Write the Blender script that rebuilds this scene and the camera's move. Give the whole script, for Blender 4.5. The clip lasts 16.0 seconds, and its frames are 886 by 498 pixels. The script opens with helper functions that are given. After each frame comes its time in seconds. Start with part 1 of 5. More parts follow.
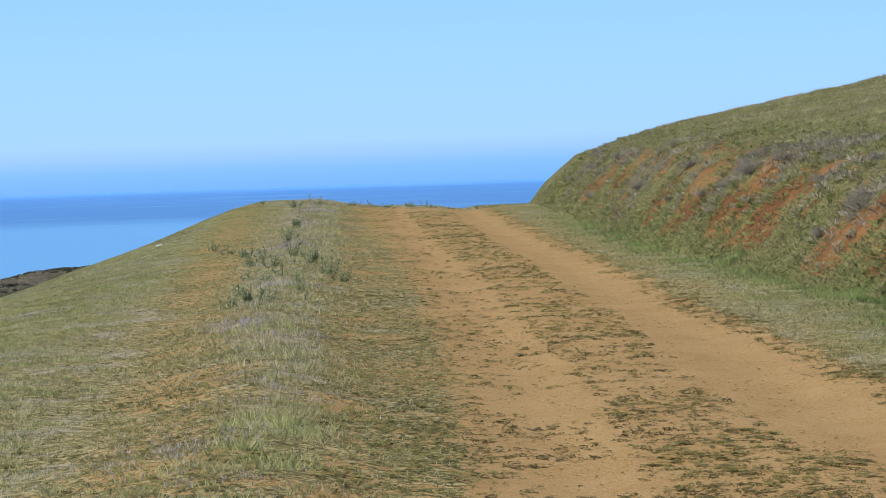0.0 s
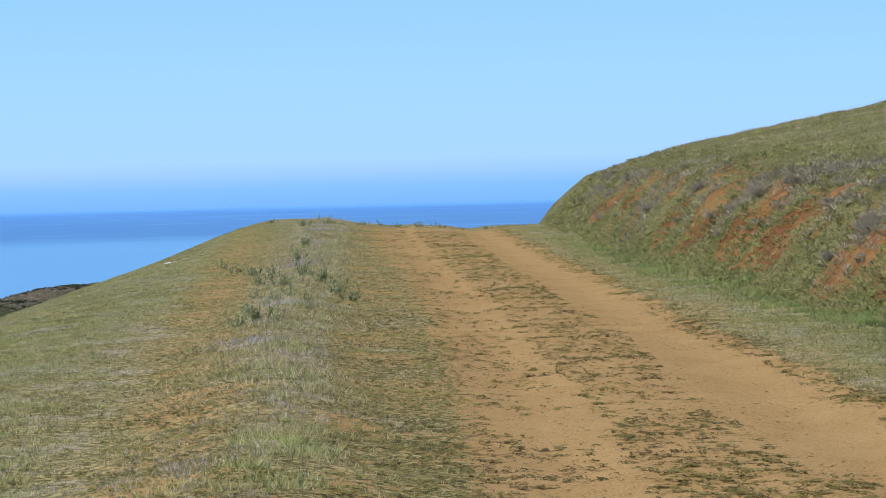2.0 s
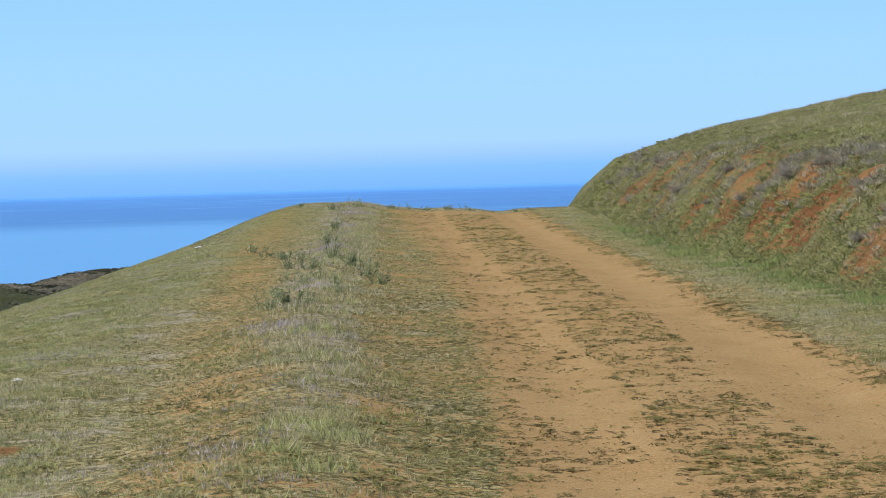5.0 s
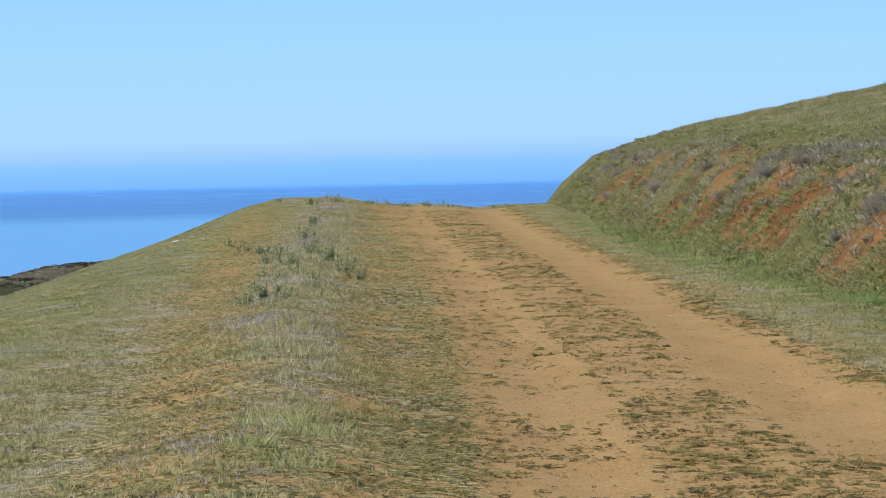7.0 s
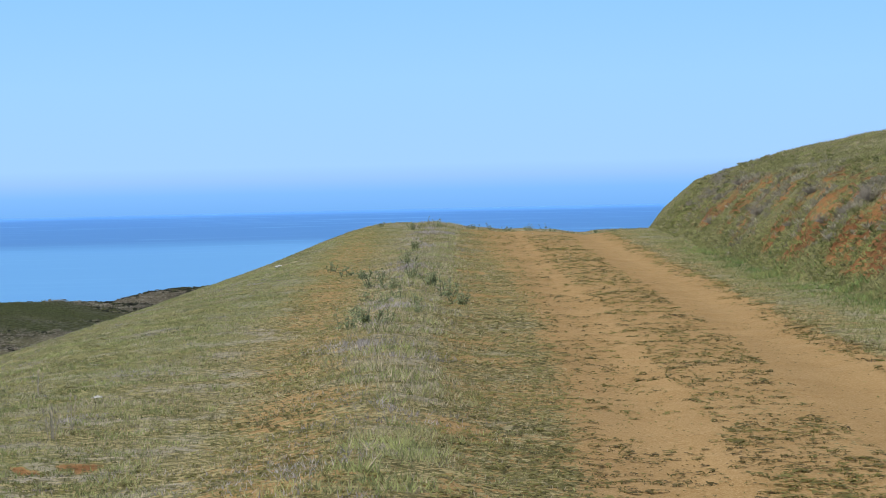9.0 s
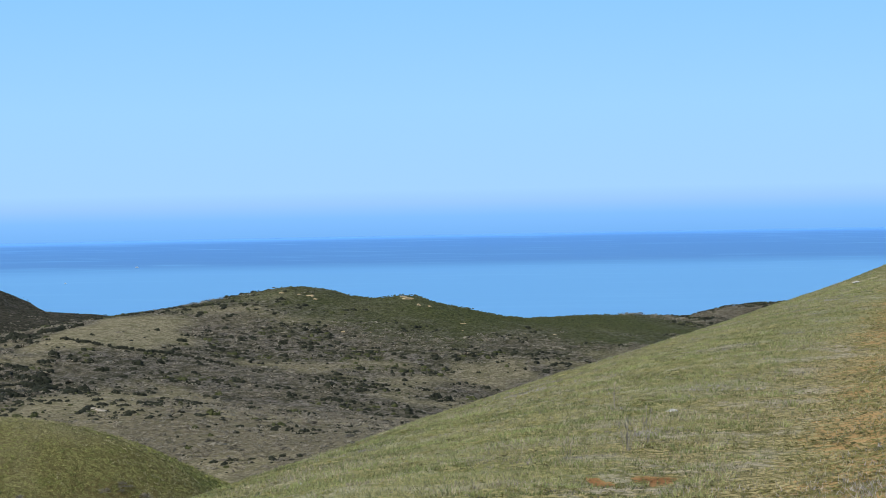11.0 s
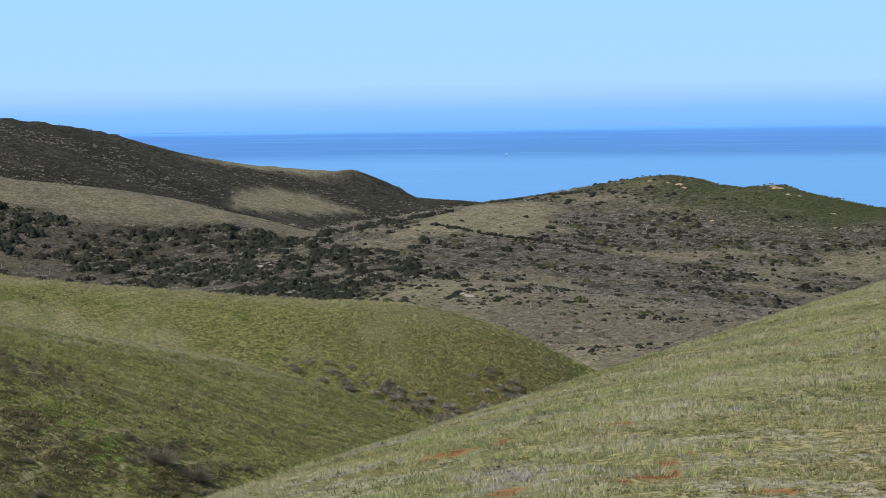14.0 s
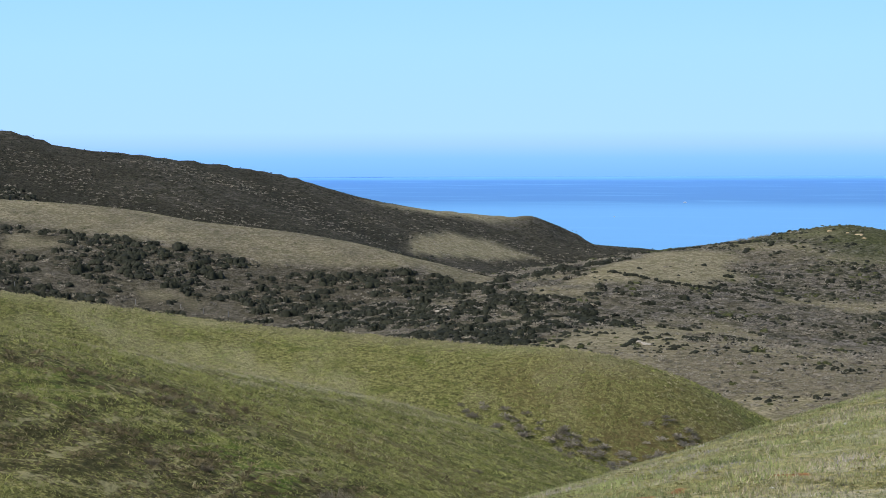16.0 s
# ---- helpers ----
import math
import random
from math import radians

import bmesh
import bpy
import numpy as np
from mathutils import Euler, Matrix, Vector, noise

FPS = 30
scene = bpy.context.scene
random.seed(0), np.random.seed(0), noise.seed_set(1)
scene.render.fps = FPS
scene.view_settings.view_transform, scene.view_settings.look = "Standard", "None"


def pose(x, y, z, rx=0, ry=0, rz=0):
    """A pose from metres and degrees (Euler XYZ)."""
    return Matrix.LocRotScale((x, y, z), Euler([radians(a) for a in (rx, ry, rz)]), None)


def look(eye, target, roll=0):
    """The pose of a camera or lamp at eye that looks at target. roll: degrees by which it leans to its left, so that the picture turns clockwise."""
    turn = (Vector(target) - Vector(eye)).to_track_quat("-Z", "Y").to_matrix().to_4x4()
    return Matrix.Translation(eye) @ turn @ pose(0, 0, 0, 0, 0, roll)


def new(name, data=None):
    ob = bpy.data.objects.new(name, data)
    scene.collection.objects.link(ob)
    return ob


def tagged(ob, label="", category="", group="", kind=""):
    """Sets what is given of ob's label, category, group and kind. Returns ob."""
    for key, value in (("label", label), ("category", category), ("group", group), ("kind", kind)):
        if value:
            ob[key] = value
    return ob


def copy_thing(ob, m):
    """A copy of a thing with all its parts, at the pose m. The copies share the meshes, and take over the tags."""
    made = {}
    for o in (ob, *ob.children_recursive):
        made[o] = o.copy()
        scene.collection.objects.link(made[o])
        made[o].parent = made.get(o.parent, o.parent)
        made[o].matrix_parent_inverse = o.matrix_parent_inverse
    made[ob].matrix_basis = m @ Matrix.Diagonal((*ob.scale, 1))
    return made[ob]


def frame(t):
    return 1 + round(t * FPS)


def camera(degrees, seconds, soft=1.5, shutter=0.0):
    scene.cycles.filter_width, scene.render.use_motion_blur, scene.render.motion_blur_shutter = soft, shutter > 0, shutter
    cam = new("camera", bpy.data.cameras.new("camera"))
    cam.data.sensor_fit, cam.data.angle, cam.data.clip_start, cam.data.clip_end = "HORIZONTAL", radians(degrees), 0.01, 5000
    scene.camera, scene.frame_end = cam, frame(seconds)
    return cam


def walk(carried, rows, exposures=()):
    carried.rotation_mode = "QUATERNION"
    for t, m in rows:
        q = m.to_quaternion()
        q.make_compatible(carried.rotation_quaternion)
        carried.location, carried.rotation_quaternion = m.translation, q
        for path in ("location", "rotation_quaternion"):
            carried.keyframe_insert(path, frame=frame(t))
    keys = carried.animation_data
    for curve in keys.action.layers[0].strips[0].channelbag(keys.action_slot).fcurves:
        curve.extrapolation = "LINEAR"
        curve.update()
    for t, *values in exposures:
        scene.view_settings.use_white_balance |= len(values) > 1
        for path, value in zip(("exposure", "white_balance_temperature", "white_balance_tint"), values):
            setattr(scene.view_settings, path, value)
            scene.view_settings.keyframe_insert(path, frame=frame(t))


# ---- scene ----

# ---------------------------------------------------------------- camera
cam = camera(18.0, 16.0, soft=0.65)
EYE = 1.6
# seconds, yaw to the left, pitch, lean to the right (degrees)
ROWS = [
    (0.0, 0.000, -2.361, 1.842), (0.5, -0.018, -2.284, 1.727), (1.0, -0.020, -2.196, 1.731),
    (1.5, 0.008, -2.058, 1.823), (2.0, 0.171, -1.946, 1.371), (2.5, 0.575, -1.880, 1.629),
    (3.0, 0.763, -1.831, 1.500), (3.5, 0.904, -1.883, 1.774), (4.0, 1.005, -1.996, 1.639),
    (4.2, 0.990, -2.110, 1.650), (6.3, 0.390, -2.350, 1.390), (6.5, 0.375, -2.363, 1.339),
    (7.0, 0.336, -2.373, 1.202), (7.5, 0.340, -2.335, 1.358), (8.0, 0.306, -2.298, 1.153),
    (8.2, 0.317, -2.205, 1.232), (9.25, 3.760, -1.720, 1.310), (10.3, 10.311, -1.272, 1.363),
    (10.5, 11.511, -1.233, 1.251), (11.0, 14.180, -1.277, 1.086), (11.5, 16.218, -1.446, 1.169),
    (12.0, 17.860, -1.711, 1.150), (12.5, 20.143, -1.872, 0.702), (13.0, 21.065, -2.751, 0.702),
    (13.5, 21.260, -3.197, 0.449), (14.0, 21.762, -3.445, 0.804), (14.5, 23.246, -3.546, 0.613),
    (15.0, 23.932, -3.404, 0.312), (15.5, 24.146, -2.850, 0.355), (16.0, 25.385, -2.467, 0.212),
]
walk(cam, [(t, pose(0, 0, EYE, 90 + pitch, 0, yaw) @ pose(0, 0, 0, 0, 0, -lean)) for t, yaw, pitch, lean in ROWS],
     ((0.0, 0.02, 6500, 10.5), (8.2, 0.03, 6500, 10.5), (9.3, -0.11, 6500, 8.5), (10.3, -0.23, 6500, 6.5), (10.5, -0.19, 6500, 6.5), (11.0, -0.05, 6500, 7), (11.6, 0.01, 6500, 9), (12.5, 0.01, 6500, 11), (14.5, 0.05, 6500, 11.5), (15.0, 0.15, 6500, 12), (15.5, 0.18, 6500, 11.5), (16.0, 0.16, 6500, 11)))

# ---------------------------------------------------------------- light
SUN_LEFT, SUN_UP = 118.0, 52.0          # degrees to the left of straight ahead, and above the horizon
sky = bpy.data.worlds.new("sky")
scene.world = sky
sky.use_nodes = True
wn = sky.node_tree.nodes
tex = wn.new("ShaderNodeTexSky")
tex.sky_type, tex.sun_disc = "NISHITA", False
tex.sun_elevation, tex.sun_rotation = radians(SUN_UP), radians(-SUN_LEFT)
sky.node_tree.links.new(tex.outputs[0], wn["Background"].inputs[0])
wn["Background"].inputs[1].default_value = 0.10
sun = new("sun", bpy.data.lights.new("sun", "SUN"))
sun.data.energy, sun.data.angle, sun.data.color = 3.2, radians(0.5), (1.0, 0.95, 0.87)
sun_dir = Vector((-math.sin(radians(SUN_LEFT)) * math.cos(radians(SUN_UP)), math.cos(radians(SUN_LEFT)) * math.cos(radians(SUN_UP)), math.sin(radians(SUN_UP))))
sun.matrix_world = look(sun_dir * 100, (0, 0, 0))

# ---------------------------------------------------------------- small maths
rng = np.random.default_rng(7)


def hashed(i, j, seed):
    n = (i.astype(np.int64) * 374761393 + j.astype(np.int64) * 668265263 + seed * 2147483647) & 0xFFFFFFFF
    n = ((n ^ (n >> 13)) * 1274126177) & 0xFFFFFFFF
    return ((n ^ (n >> 16)) & 0xFFFF) / 65535.0


def lump(x, y, size, seed=0):
    """Smooth noise in the plan, -1 to 1, with lumps of that size in metres."""
    x, y = np.asarray(x, float) / size, np.asarray(y, float) / size
    i, j = np.floor(x), np.floor(y)
    u, v = x - i, y - j
    u, v = u * u * (3 - 2 * u), v * v * (3 - 2 * v)
    a, b = hashed(i, j, seed), hashed(i + 1, j, seed)
    c, d = hashed(i, j + 1, seed), hashed(i + 1, j + 1, seed)
    return ((a + (b - a) * u) * (1 - v) + (c + (d - c) * u) * v) * 2 - 1


def rough(x, y, size, seed=0, octaves=4):
    out, amp = 0.0, 1.0
    for k in range(octaves):
        out = out + amp * lump(x + 17.3 * k, y - 9.1 * k, size / 2 ** k, seed + k)
        amp *= 0.5
    return out / 1.7


def ramp(v, a, b):
    t = np.clip((np.asarray(v, float) - a) / (b - a), 0, 1)
    return t * t * (3 - 2 * t)


# ---------------------------------------------------------------- the lie of the land
SEA = -80.0
# ridge: spine through (x, y, z), fall to the camera's side and beyond, roundness of the top, grade of its lumps
RIDGES = {
    "near_hill": ([(-89.2, 80.3, -1.0), (-83.6, 99.6, -4.5), (-84.7, 123.8, -9.1), (-85.0, 141.4, -12.1), (-84.0, 153.5, -14.2), (-82.3, 165.7, -16.7), (-79.5, 178.1, -20.4), (-76.5, 190.2, -25.6), (-72.5, 199.2, -28.9)], 0.27, 1.6, 0.25),
    "second_hill": ([(-252.8, 212.1, -7.0), (-237.8, 283.4, -15.2), (-214.7, 313.5, -20.0), (-187.9, 328.0, -24.5), (-155.8, 331.2, -26.5), (-140.1, 331.6, -27.0), (-131.3, 329.8, -28.4), (-123.1, 327.6, -31.1), (-114.6, 325.4, -35.8), (-108.0, 324.5, -40.6), (-100.0, 322.0, -45.0)], 0.27, 1.8, 0.3),
    "twin_peaks": ([(-265.2, 637.0, -37.0), (-261.9, 649.2, -34.4), (-264.5, 712.5, -31.6), (-243.6, 741.0, -28.8), (-237.3, 753.5, -26.0), (-229.7, 755.9, -26.1), (-222.1, 758.1, -27.5), (-216.0, 759.9, -29.7), (-208.5, 756.8, -29.0), (-202.4, 758.5, -28.3), (-194.7, 760.5, -30.8), (-183.6, 768.4, -33.6), (-176.6, 780.3, -36.5), (-155.2, 845.9, -38.7), (-114.6, 933.0, -46.0)], 0.17, 1.5, 0.5),
    "cape": ([(-166.8, 986.0, -49.1), (-153.0, 988.2, -44.3), (-141.4, 989.9, -42.4), (-127.6, 991.8, -41.7), (-104.5, 994.5, -41.7), (-55.0, 1048.6, -44.2), (80.2, 1147.2, -50.6)], 0.16, 2.0, 0.5),
    "spur": ([(-255.2, 586.9, -42.6), (-228.6, 554.7, -41.8), (-186.3, 528.1, -43.4), (-164.2, 514.4, -44.4), (-125.2, 484.1, -44.8)], 0.13, 3.0, 0.4),
    "dark_ridge": ([(-630.4, 492.5, 29.5), (-602.2, 668.8, 15.7), (-536.7, 783.9, 1.6), (-524.3, 804.2, -5.3), (-531.4, 847.1, -6.4), (-496.1, 891.2, -13.5), (-475.6, 913.6, -21.6), (-457.5, 933.9, -27.4), (-431.1, 968.4, -31.9), (-424.4, 971.3, -31.5), (-412.5, 976.5, -36.5), (-400.5, 981.4, -43.6), (-419.6, 1070.7, -47.8), (-407.0, 1181.9, -58.4)], 0.2, 2.5, 0.6),
    "pale_ridge": ([(-628.2, 527.1, -1.3), (-520.7, 620.5, -11.1), (-452.0, 660.1, -17.8), (-419.8, 669.2, -20.3), (-401.7, 668.6, -23.2), (-369.8, 675.4, -26.5), (-333.5, 671.8, -32.1), (-322.6, 671.5, -34.8), (-301.0, 676.0, -39.8), (-281.3, 679.1, -45.9)], 0.2, 2.5, 0.4),
}
NAMES = list(RIDGES)


def smooth_line(points, n):
    """A curve through the points (Catmull-Rom), as about n samples."""
    p = np.array(points, float)
    p = np.vstack([2 * p[0] - p[1], p, 2 * p[-1] - p[-2]])
    m = max(2, n // (len(p) - 3))
    u = np.linspace(0, 1, m, endpoint=False)[:, None]
    out = []
    for k in range(1, len(p) - 2):
        a, b, c, d = p[k - 1], p[k], p[k + 1], p[k + 2]
        out.append(0.5 * (2 * b + (c - a) * u + (2 * a - 5 * b + 4 * c - d) * u ** 2 + (3 * b - a - 3 * c + d) * u ** 3))
    return np.vstack(out + [p[-2:-1]])


SPINES = {n: smooth_line(v[0], 90) for n, v in RIDGES.items()}


def ridge_height(name, x, y):
    """Height of one ridge over the plan, and the drop from its crest: the crest's height near by, less the fall at that distance."""
    line, (_, fall, top, grade) = SPINES[name], RIDGES[name]
    near, total, crest = np.full(x.shape, 1e12), np.zeros(x.shape), np.zeros(x.shape)
    for px, py, pz in line:
        d2 = (x - px) ** 2 + (y - py) ** 2
        near = np.minimum(near, d2)
        w = 1.0 / (d2 + 3.0) ** 3
        total += w
        crest += w * pz
    d = np.sqrt(near)
    drop = fall * (np.sqrt(d * d + (top / fall) ** 2) - top / fall)
    return crest / total - drop, drop


def rut_edge(y):
    """Left rim of the left wheel rut."""
    return np.interp(y, (-40, 13, 19, 22, 25, 31, 38, 50, 60, 75), (0.22, 0.22, 0.18, 0.09, 0.0, -0.13, -0.34, -0.94, -1.45, -2.2))


def crown_left(y):
    return np.interp(y, (-40, 13, 19, 21, 25, 30, 37.5, 50, 60, 75), (0.88, 0.88, 0.80, 0.70, 0.57, 0.42, 0.05, -0.49, -0.95, -1.6))


def crown_right(y):
    return np.interp(y, (-40, 12, 14, 17, 21, 25, 30, 37.5, 50, 60, 75), (1.95, 1.95, 1.75, 1.67, 1.58, 1.48, 1.27, 0.92, 0.48, 0.10, -0.4))


def road_edge(y):
    """Right rim of the right wheel rut, where the verge begins."""
    return np.interp(y, (-40, 16, 18.4, 21, 24.3, 29, 36, 47, 60, 75), (2.62, 2.62, 2.50, 2.38, 2.18, 2.03, 1.76, 1.31, 0.85, 0.3))


def road_left(y):
    return 0.5 * (rut_edge(y) + crown_left(y))


def road_right(y):
    return 0.5 * (crown_right(y) + road_edge(y))


def bank_foot(y):
    return np.interp(y, (-40, 24, 31, 35, 44, 60, 80), (4.2, 3.8, 3.2, 2.85, 2.45, 2.0, 1.6))


def path_left(y):
    return np.interp(y, (-40, 12, 23, 40, 60), (-1.2, -1.3, -2.1, -3.2, -4.2))


def berm_line(y):
    return np.interp(y, (-40, 14, 23, 38, 60), (-0.9, -1.0, -1.45, -1.9, -2.6))


def hilltop(x, y):
    """The hill on which the track runs: flat top, convex fall to the left, cut bank to the right."""
    s = np.maximum(0, -2.86 - x)
    a, steep = 0.0423, 0.42
    s1 = steep / (2 * a)
    z = np.where(s < s1, -a * s * s, -a * s1 * s1 - steep * (s - s1))
    z = z + (0.14 - 0.05 * ramp(y, 30, 55)) * np.exp(-((x - berm_line(y)) / 0.62) ** 2) * ramp(y, -5, 10)
    z = z + 0.27 * np.exp(-((x + 3.9) / 1.25) ** 2) * ramp(y, 36, 60) + 0.09 * np.exp(-((x + 1.3) / 1.0) ** 2) * ramp(y, 46, 60) - 0.10 * np.exp(-((x + 6.6) / 1.2) ** 2) * ramp(y, 30, 45)
    z = z - 0.04 * np.exp(-((x - road_left(y)) / 0.3) ** 2) - 0.05 * np.exp(-((x - road_right(y)) / 0.35) ** 2)
    u = np.maximum(0, x - bank_foot(y) + 0.10 * lump(y, x, 2.3, 5))
    bank = np.interp(u, (0, 0.12, 0.6, 1.15, 1.9, 2.7, 3.9, 5.8, 7.9, 14, 40, 200), (0, 0.04, 0.60, 1.10, 1.34, 1.50, 1.71, 2.08, 2.46, 3.6, 8.5, 22))
    face = ramp(u, 0.15, 0.7) * ramp(u, 2.6, 1.3)
    rill = np.abs(rough(x * 0.40, y, 1.5, 10, 3)) - 0.25
    z = z + bank * (1 + 0.06 * lump(x, y, 3.1, 9) - 0.09 * ramp(y, 44, 58) * ramp(u, 3.6, 1.4)) + face * (0.26 * rill + 0.10 * rough(x, y, 0.55, 12, 2)) + ramp(u, 0.8, 1.4) * 0.05 * rough(x, y, 0.7, 14, 3)
    v = np.maximum(0, y - 60.5)
    z = z - np.where(v < 25, 0.008 * v * v, 5.0 + 0.4 * (v - 25))
    return z + 0.03 * rough(x, y, 1.6, 3) + 0.012 * lump(x, y, 0.22, 8)


def land(x, y):
    """Ground height, which landform it is (0 the hilltop, 1.. the ridges), and the drop from that ridge's crest."""
    x, y = np.asarray(x, float), np.asarray(y, float)
    top = hilltop(x, y)
    r = np.hypot(x, y)
    floor = -50.0 - 48.0 * ramp(r, 820, 1500) - 20 * ramp(r, 60, 250) * ramp(-np.arctan2(x, y), 0.5, -0.2)
    hs, kind, drop = [top, floor], np.zeros(x.shape, int), np.zeros(x.shape)
    best = np.maximum(top, floor)
    kind = np.where(floor > top, len(NAMES) + 1, 0)
    far = r > 60
    for k, n in enumerate(NAMES):
        h, d = np.full(x.shape, -1e3), np.zeros(x.shape)
        h[far], d[far] = ridge_height(n, x[far], y[far])
        grade = RIDGES[n][3]
        h = h + grade * rough(x, y, 38, 20 + k, 4) * ramp(d, 0, 5) + 0.35 * grade * rough(x, y, 9, 40 + k, 3)
        if k < 2:
            h = h + (0.26, 0.30)[k] * rough(x * 0.8, y * 0.7, (2.2, 4.5)[k], 50 + k, 2) * ramp(d, 0.1, 2.0)
        kind = np.where(h > best, k + 1, kind)
        drop = np.where(h > best, d, drop)
        best = np.maximum(best, h)
        hs.append(h)
    w = 0.8
    soft = best + w * np.log(sum(np.exp(np.maximum((h - best) / w, -40)) for h in hs))
    z = np.where(r > 75, soft, top)
    return z, kind, drop


def height_at(x, y):
    return land(np.atleast_1d(np.asarray(x, float)), np.atleast_1d(np.asarray(y, float)))[0]


# ---------------------------------------------------------------- materials
class Nodes:
    """Short hand for a node material."""

    def __init__(self, name):
        self.mat = bpy.data.materials.new(name)
        self.mat.use_nodes = True
        self.tree = self.mat.node_tree
        self.bsdf = self.tree.nodes["Principled BSDF"]
        self.out = self.tree.nodes["Material Output"]

    def node(self, kind, **values):
        n = self.tree.nodes.new(kind)
        for k, v in values.items():
            n.inputs[k].default_value = v
        return n

    def link(self, a, b):
        self.tree.links.new(a, b)

    def place(self, scale=(1, 1, 1)):
        co, mp = self.node("ShaderNodeTexCoord"), self.node("ShaderNodeMapping")
        mp.inputs["Scale"].default_value = scale
        self.link(co.outputs["Object"], mp.inputs["Vector"])
        return mp.outputs[0]

    def noise(self, scale, detail=4.0, rough=0.6, at=None):
        n = self.node("ShaderNodeTexNoise", Scale=scale, Detail=detail, Roughness=rough)
        if at is not None:
            self.link(at, n.inputs["Vector"])
        return n.outputs["Fac"]

    def step(self, fac, lo, hi):
        n = self.node("ShaderNodeMapRange")
        n.interpolation_type = "SMOOTHSTEP"
        self.link(fac, n.inputs["Value"])
        n.inputs["From Min"].default_value, n.inputs["From Max"].default_value = lo, hi
        return n.outputs["Result"]

    def mix(self, fac, a, b):
        n = self.node("ShaderNodeMix")
        n.data_type = "RGBA"
        for sock, v in ((n.inputs["Factor"], fac), (n.inputs[6], a), (n.inputs[7], b)):
            if isinstance(v, (float, int)):
                sock.default_value = v
            elif isinstance(v, tuple):
                sock.default_value = (*v, 1)
            else:
                self.link(v, sock)
        return n.outputs[2]

    def math(self, op, a, b=0.0, clamp=False):
        n = self.node("ShaderNodeMath")
        n.operation, n.use_clamp = op, clamp
        for sock, v in zip(n.inputs, (a, b)):
            if isinstance(v, (float, int)):
                sock.default_value = v
            else:
                self.link(v, sock)
        return n.outputs[0]

    def attr(self, name):
        n = self.node("ShaderNodeAttribute")
        n.attribute_name = name
        return n.outputs["Fac"]

    def bump(self, fac, strength, distance):
        n = self.node("ShaderNodeBump", Strength=strength, Distance=distance)
        self.link(fac, n.inputs["Height"])
        self.link(n.outputs[0], self.bsdf.inputs["Normal"])

    def finish(self, colour, roughness=0.9, gloss=0.15):
        self.link(colour, self.bsdf.inputs["Base Color"])
        self.bsdf.inputs["Roughness"].default_value = roughness
        self.bsdf.inputs["Specular IOR Level"].default_value = gloss
        return self.mat


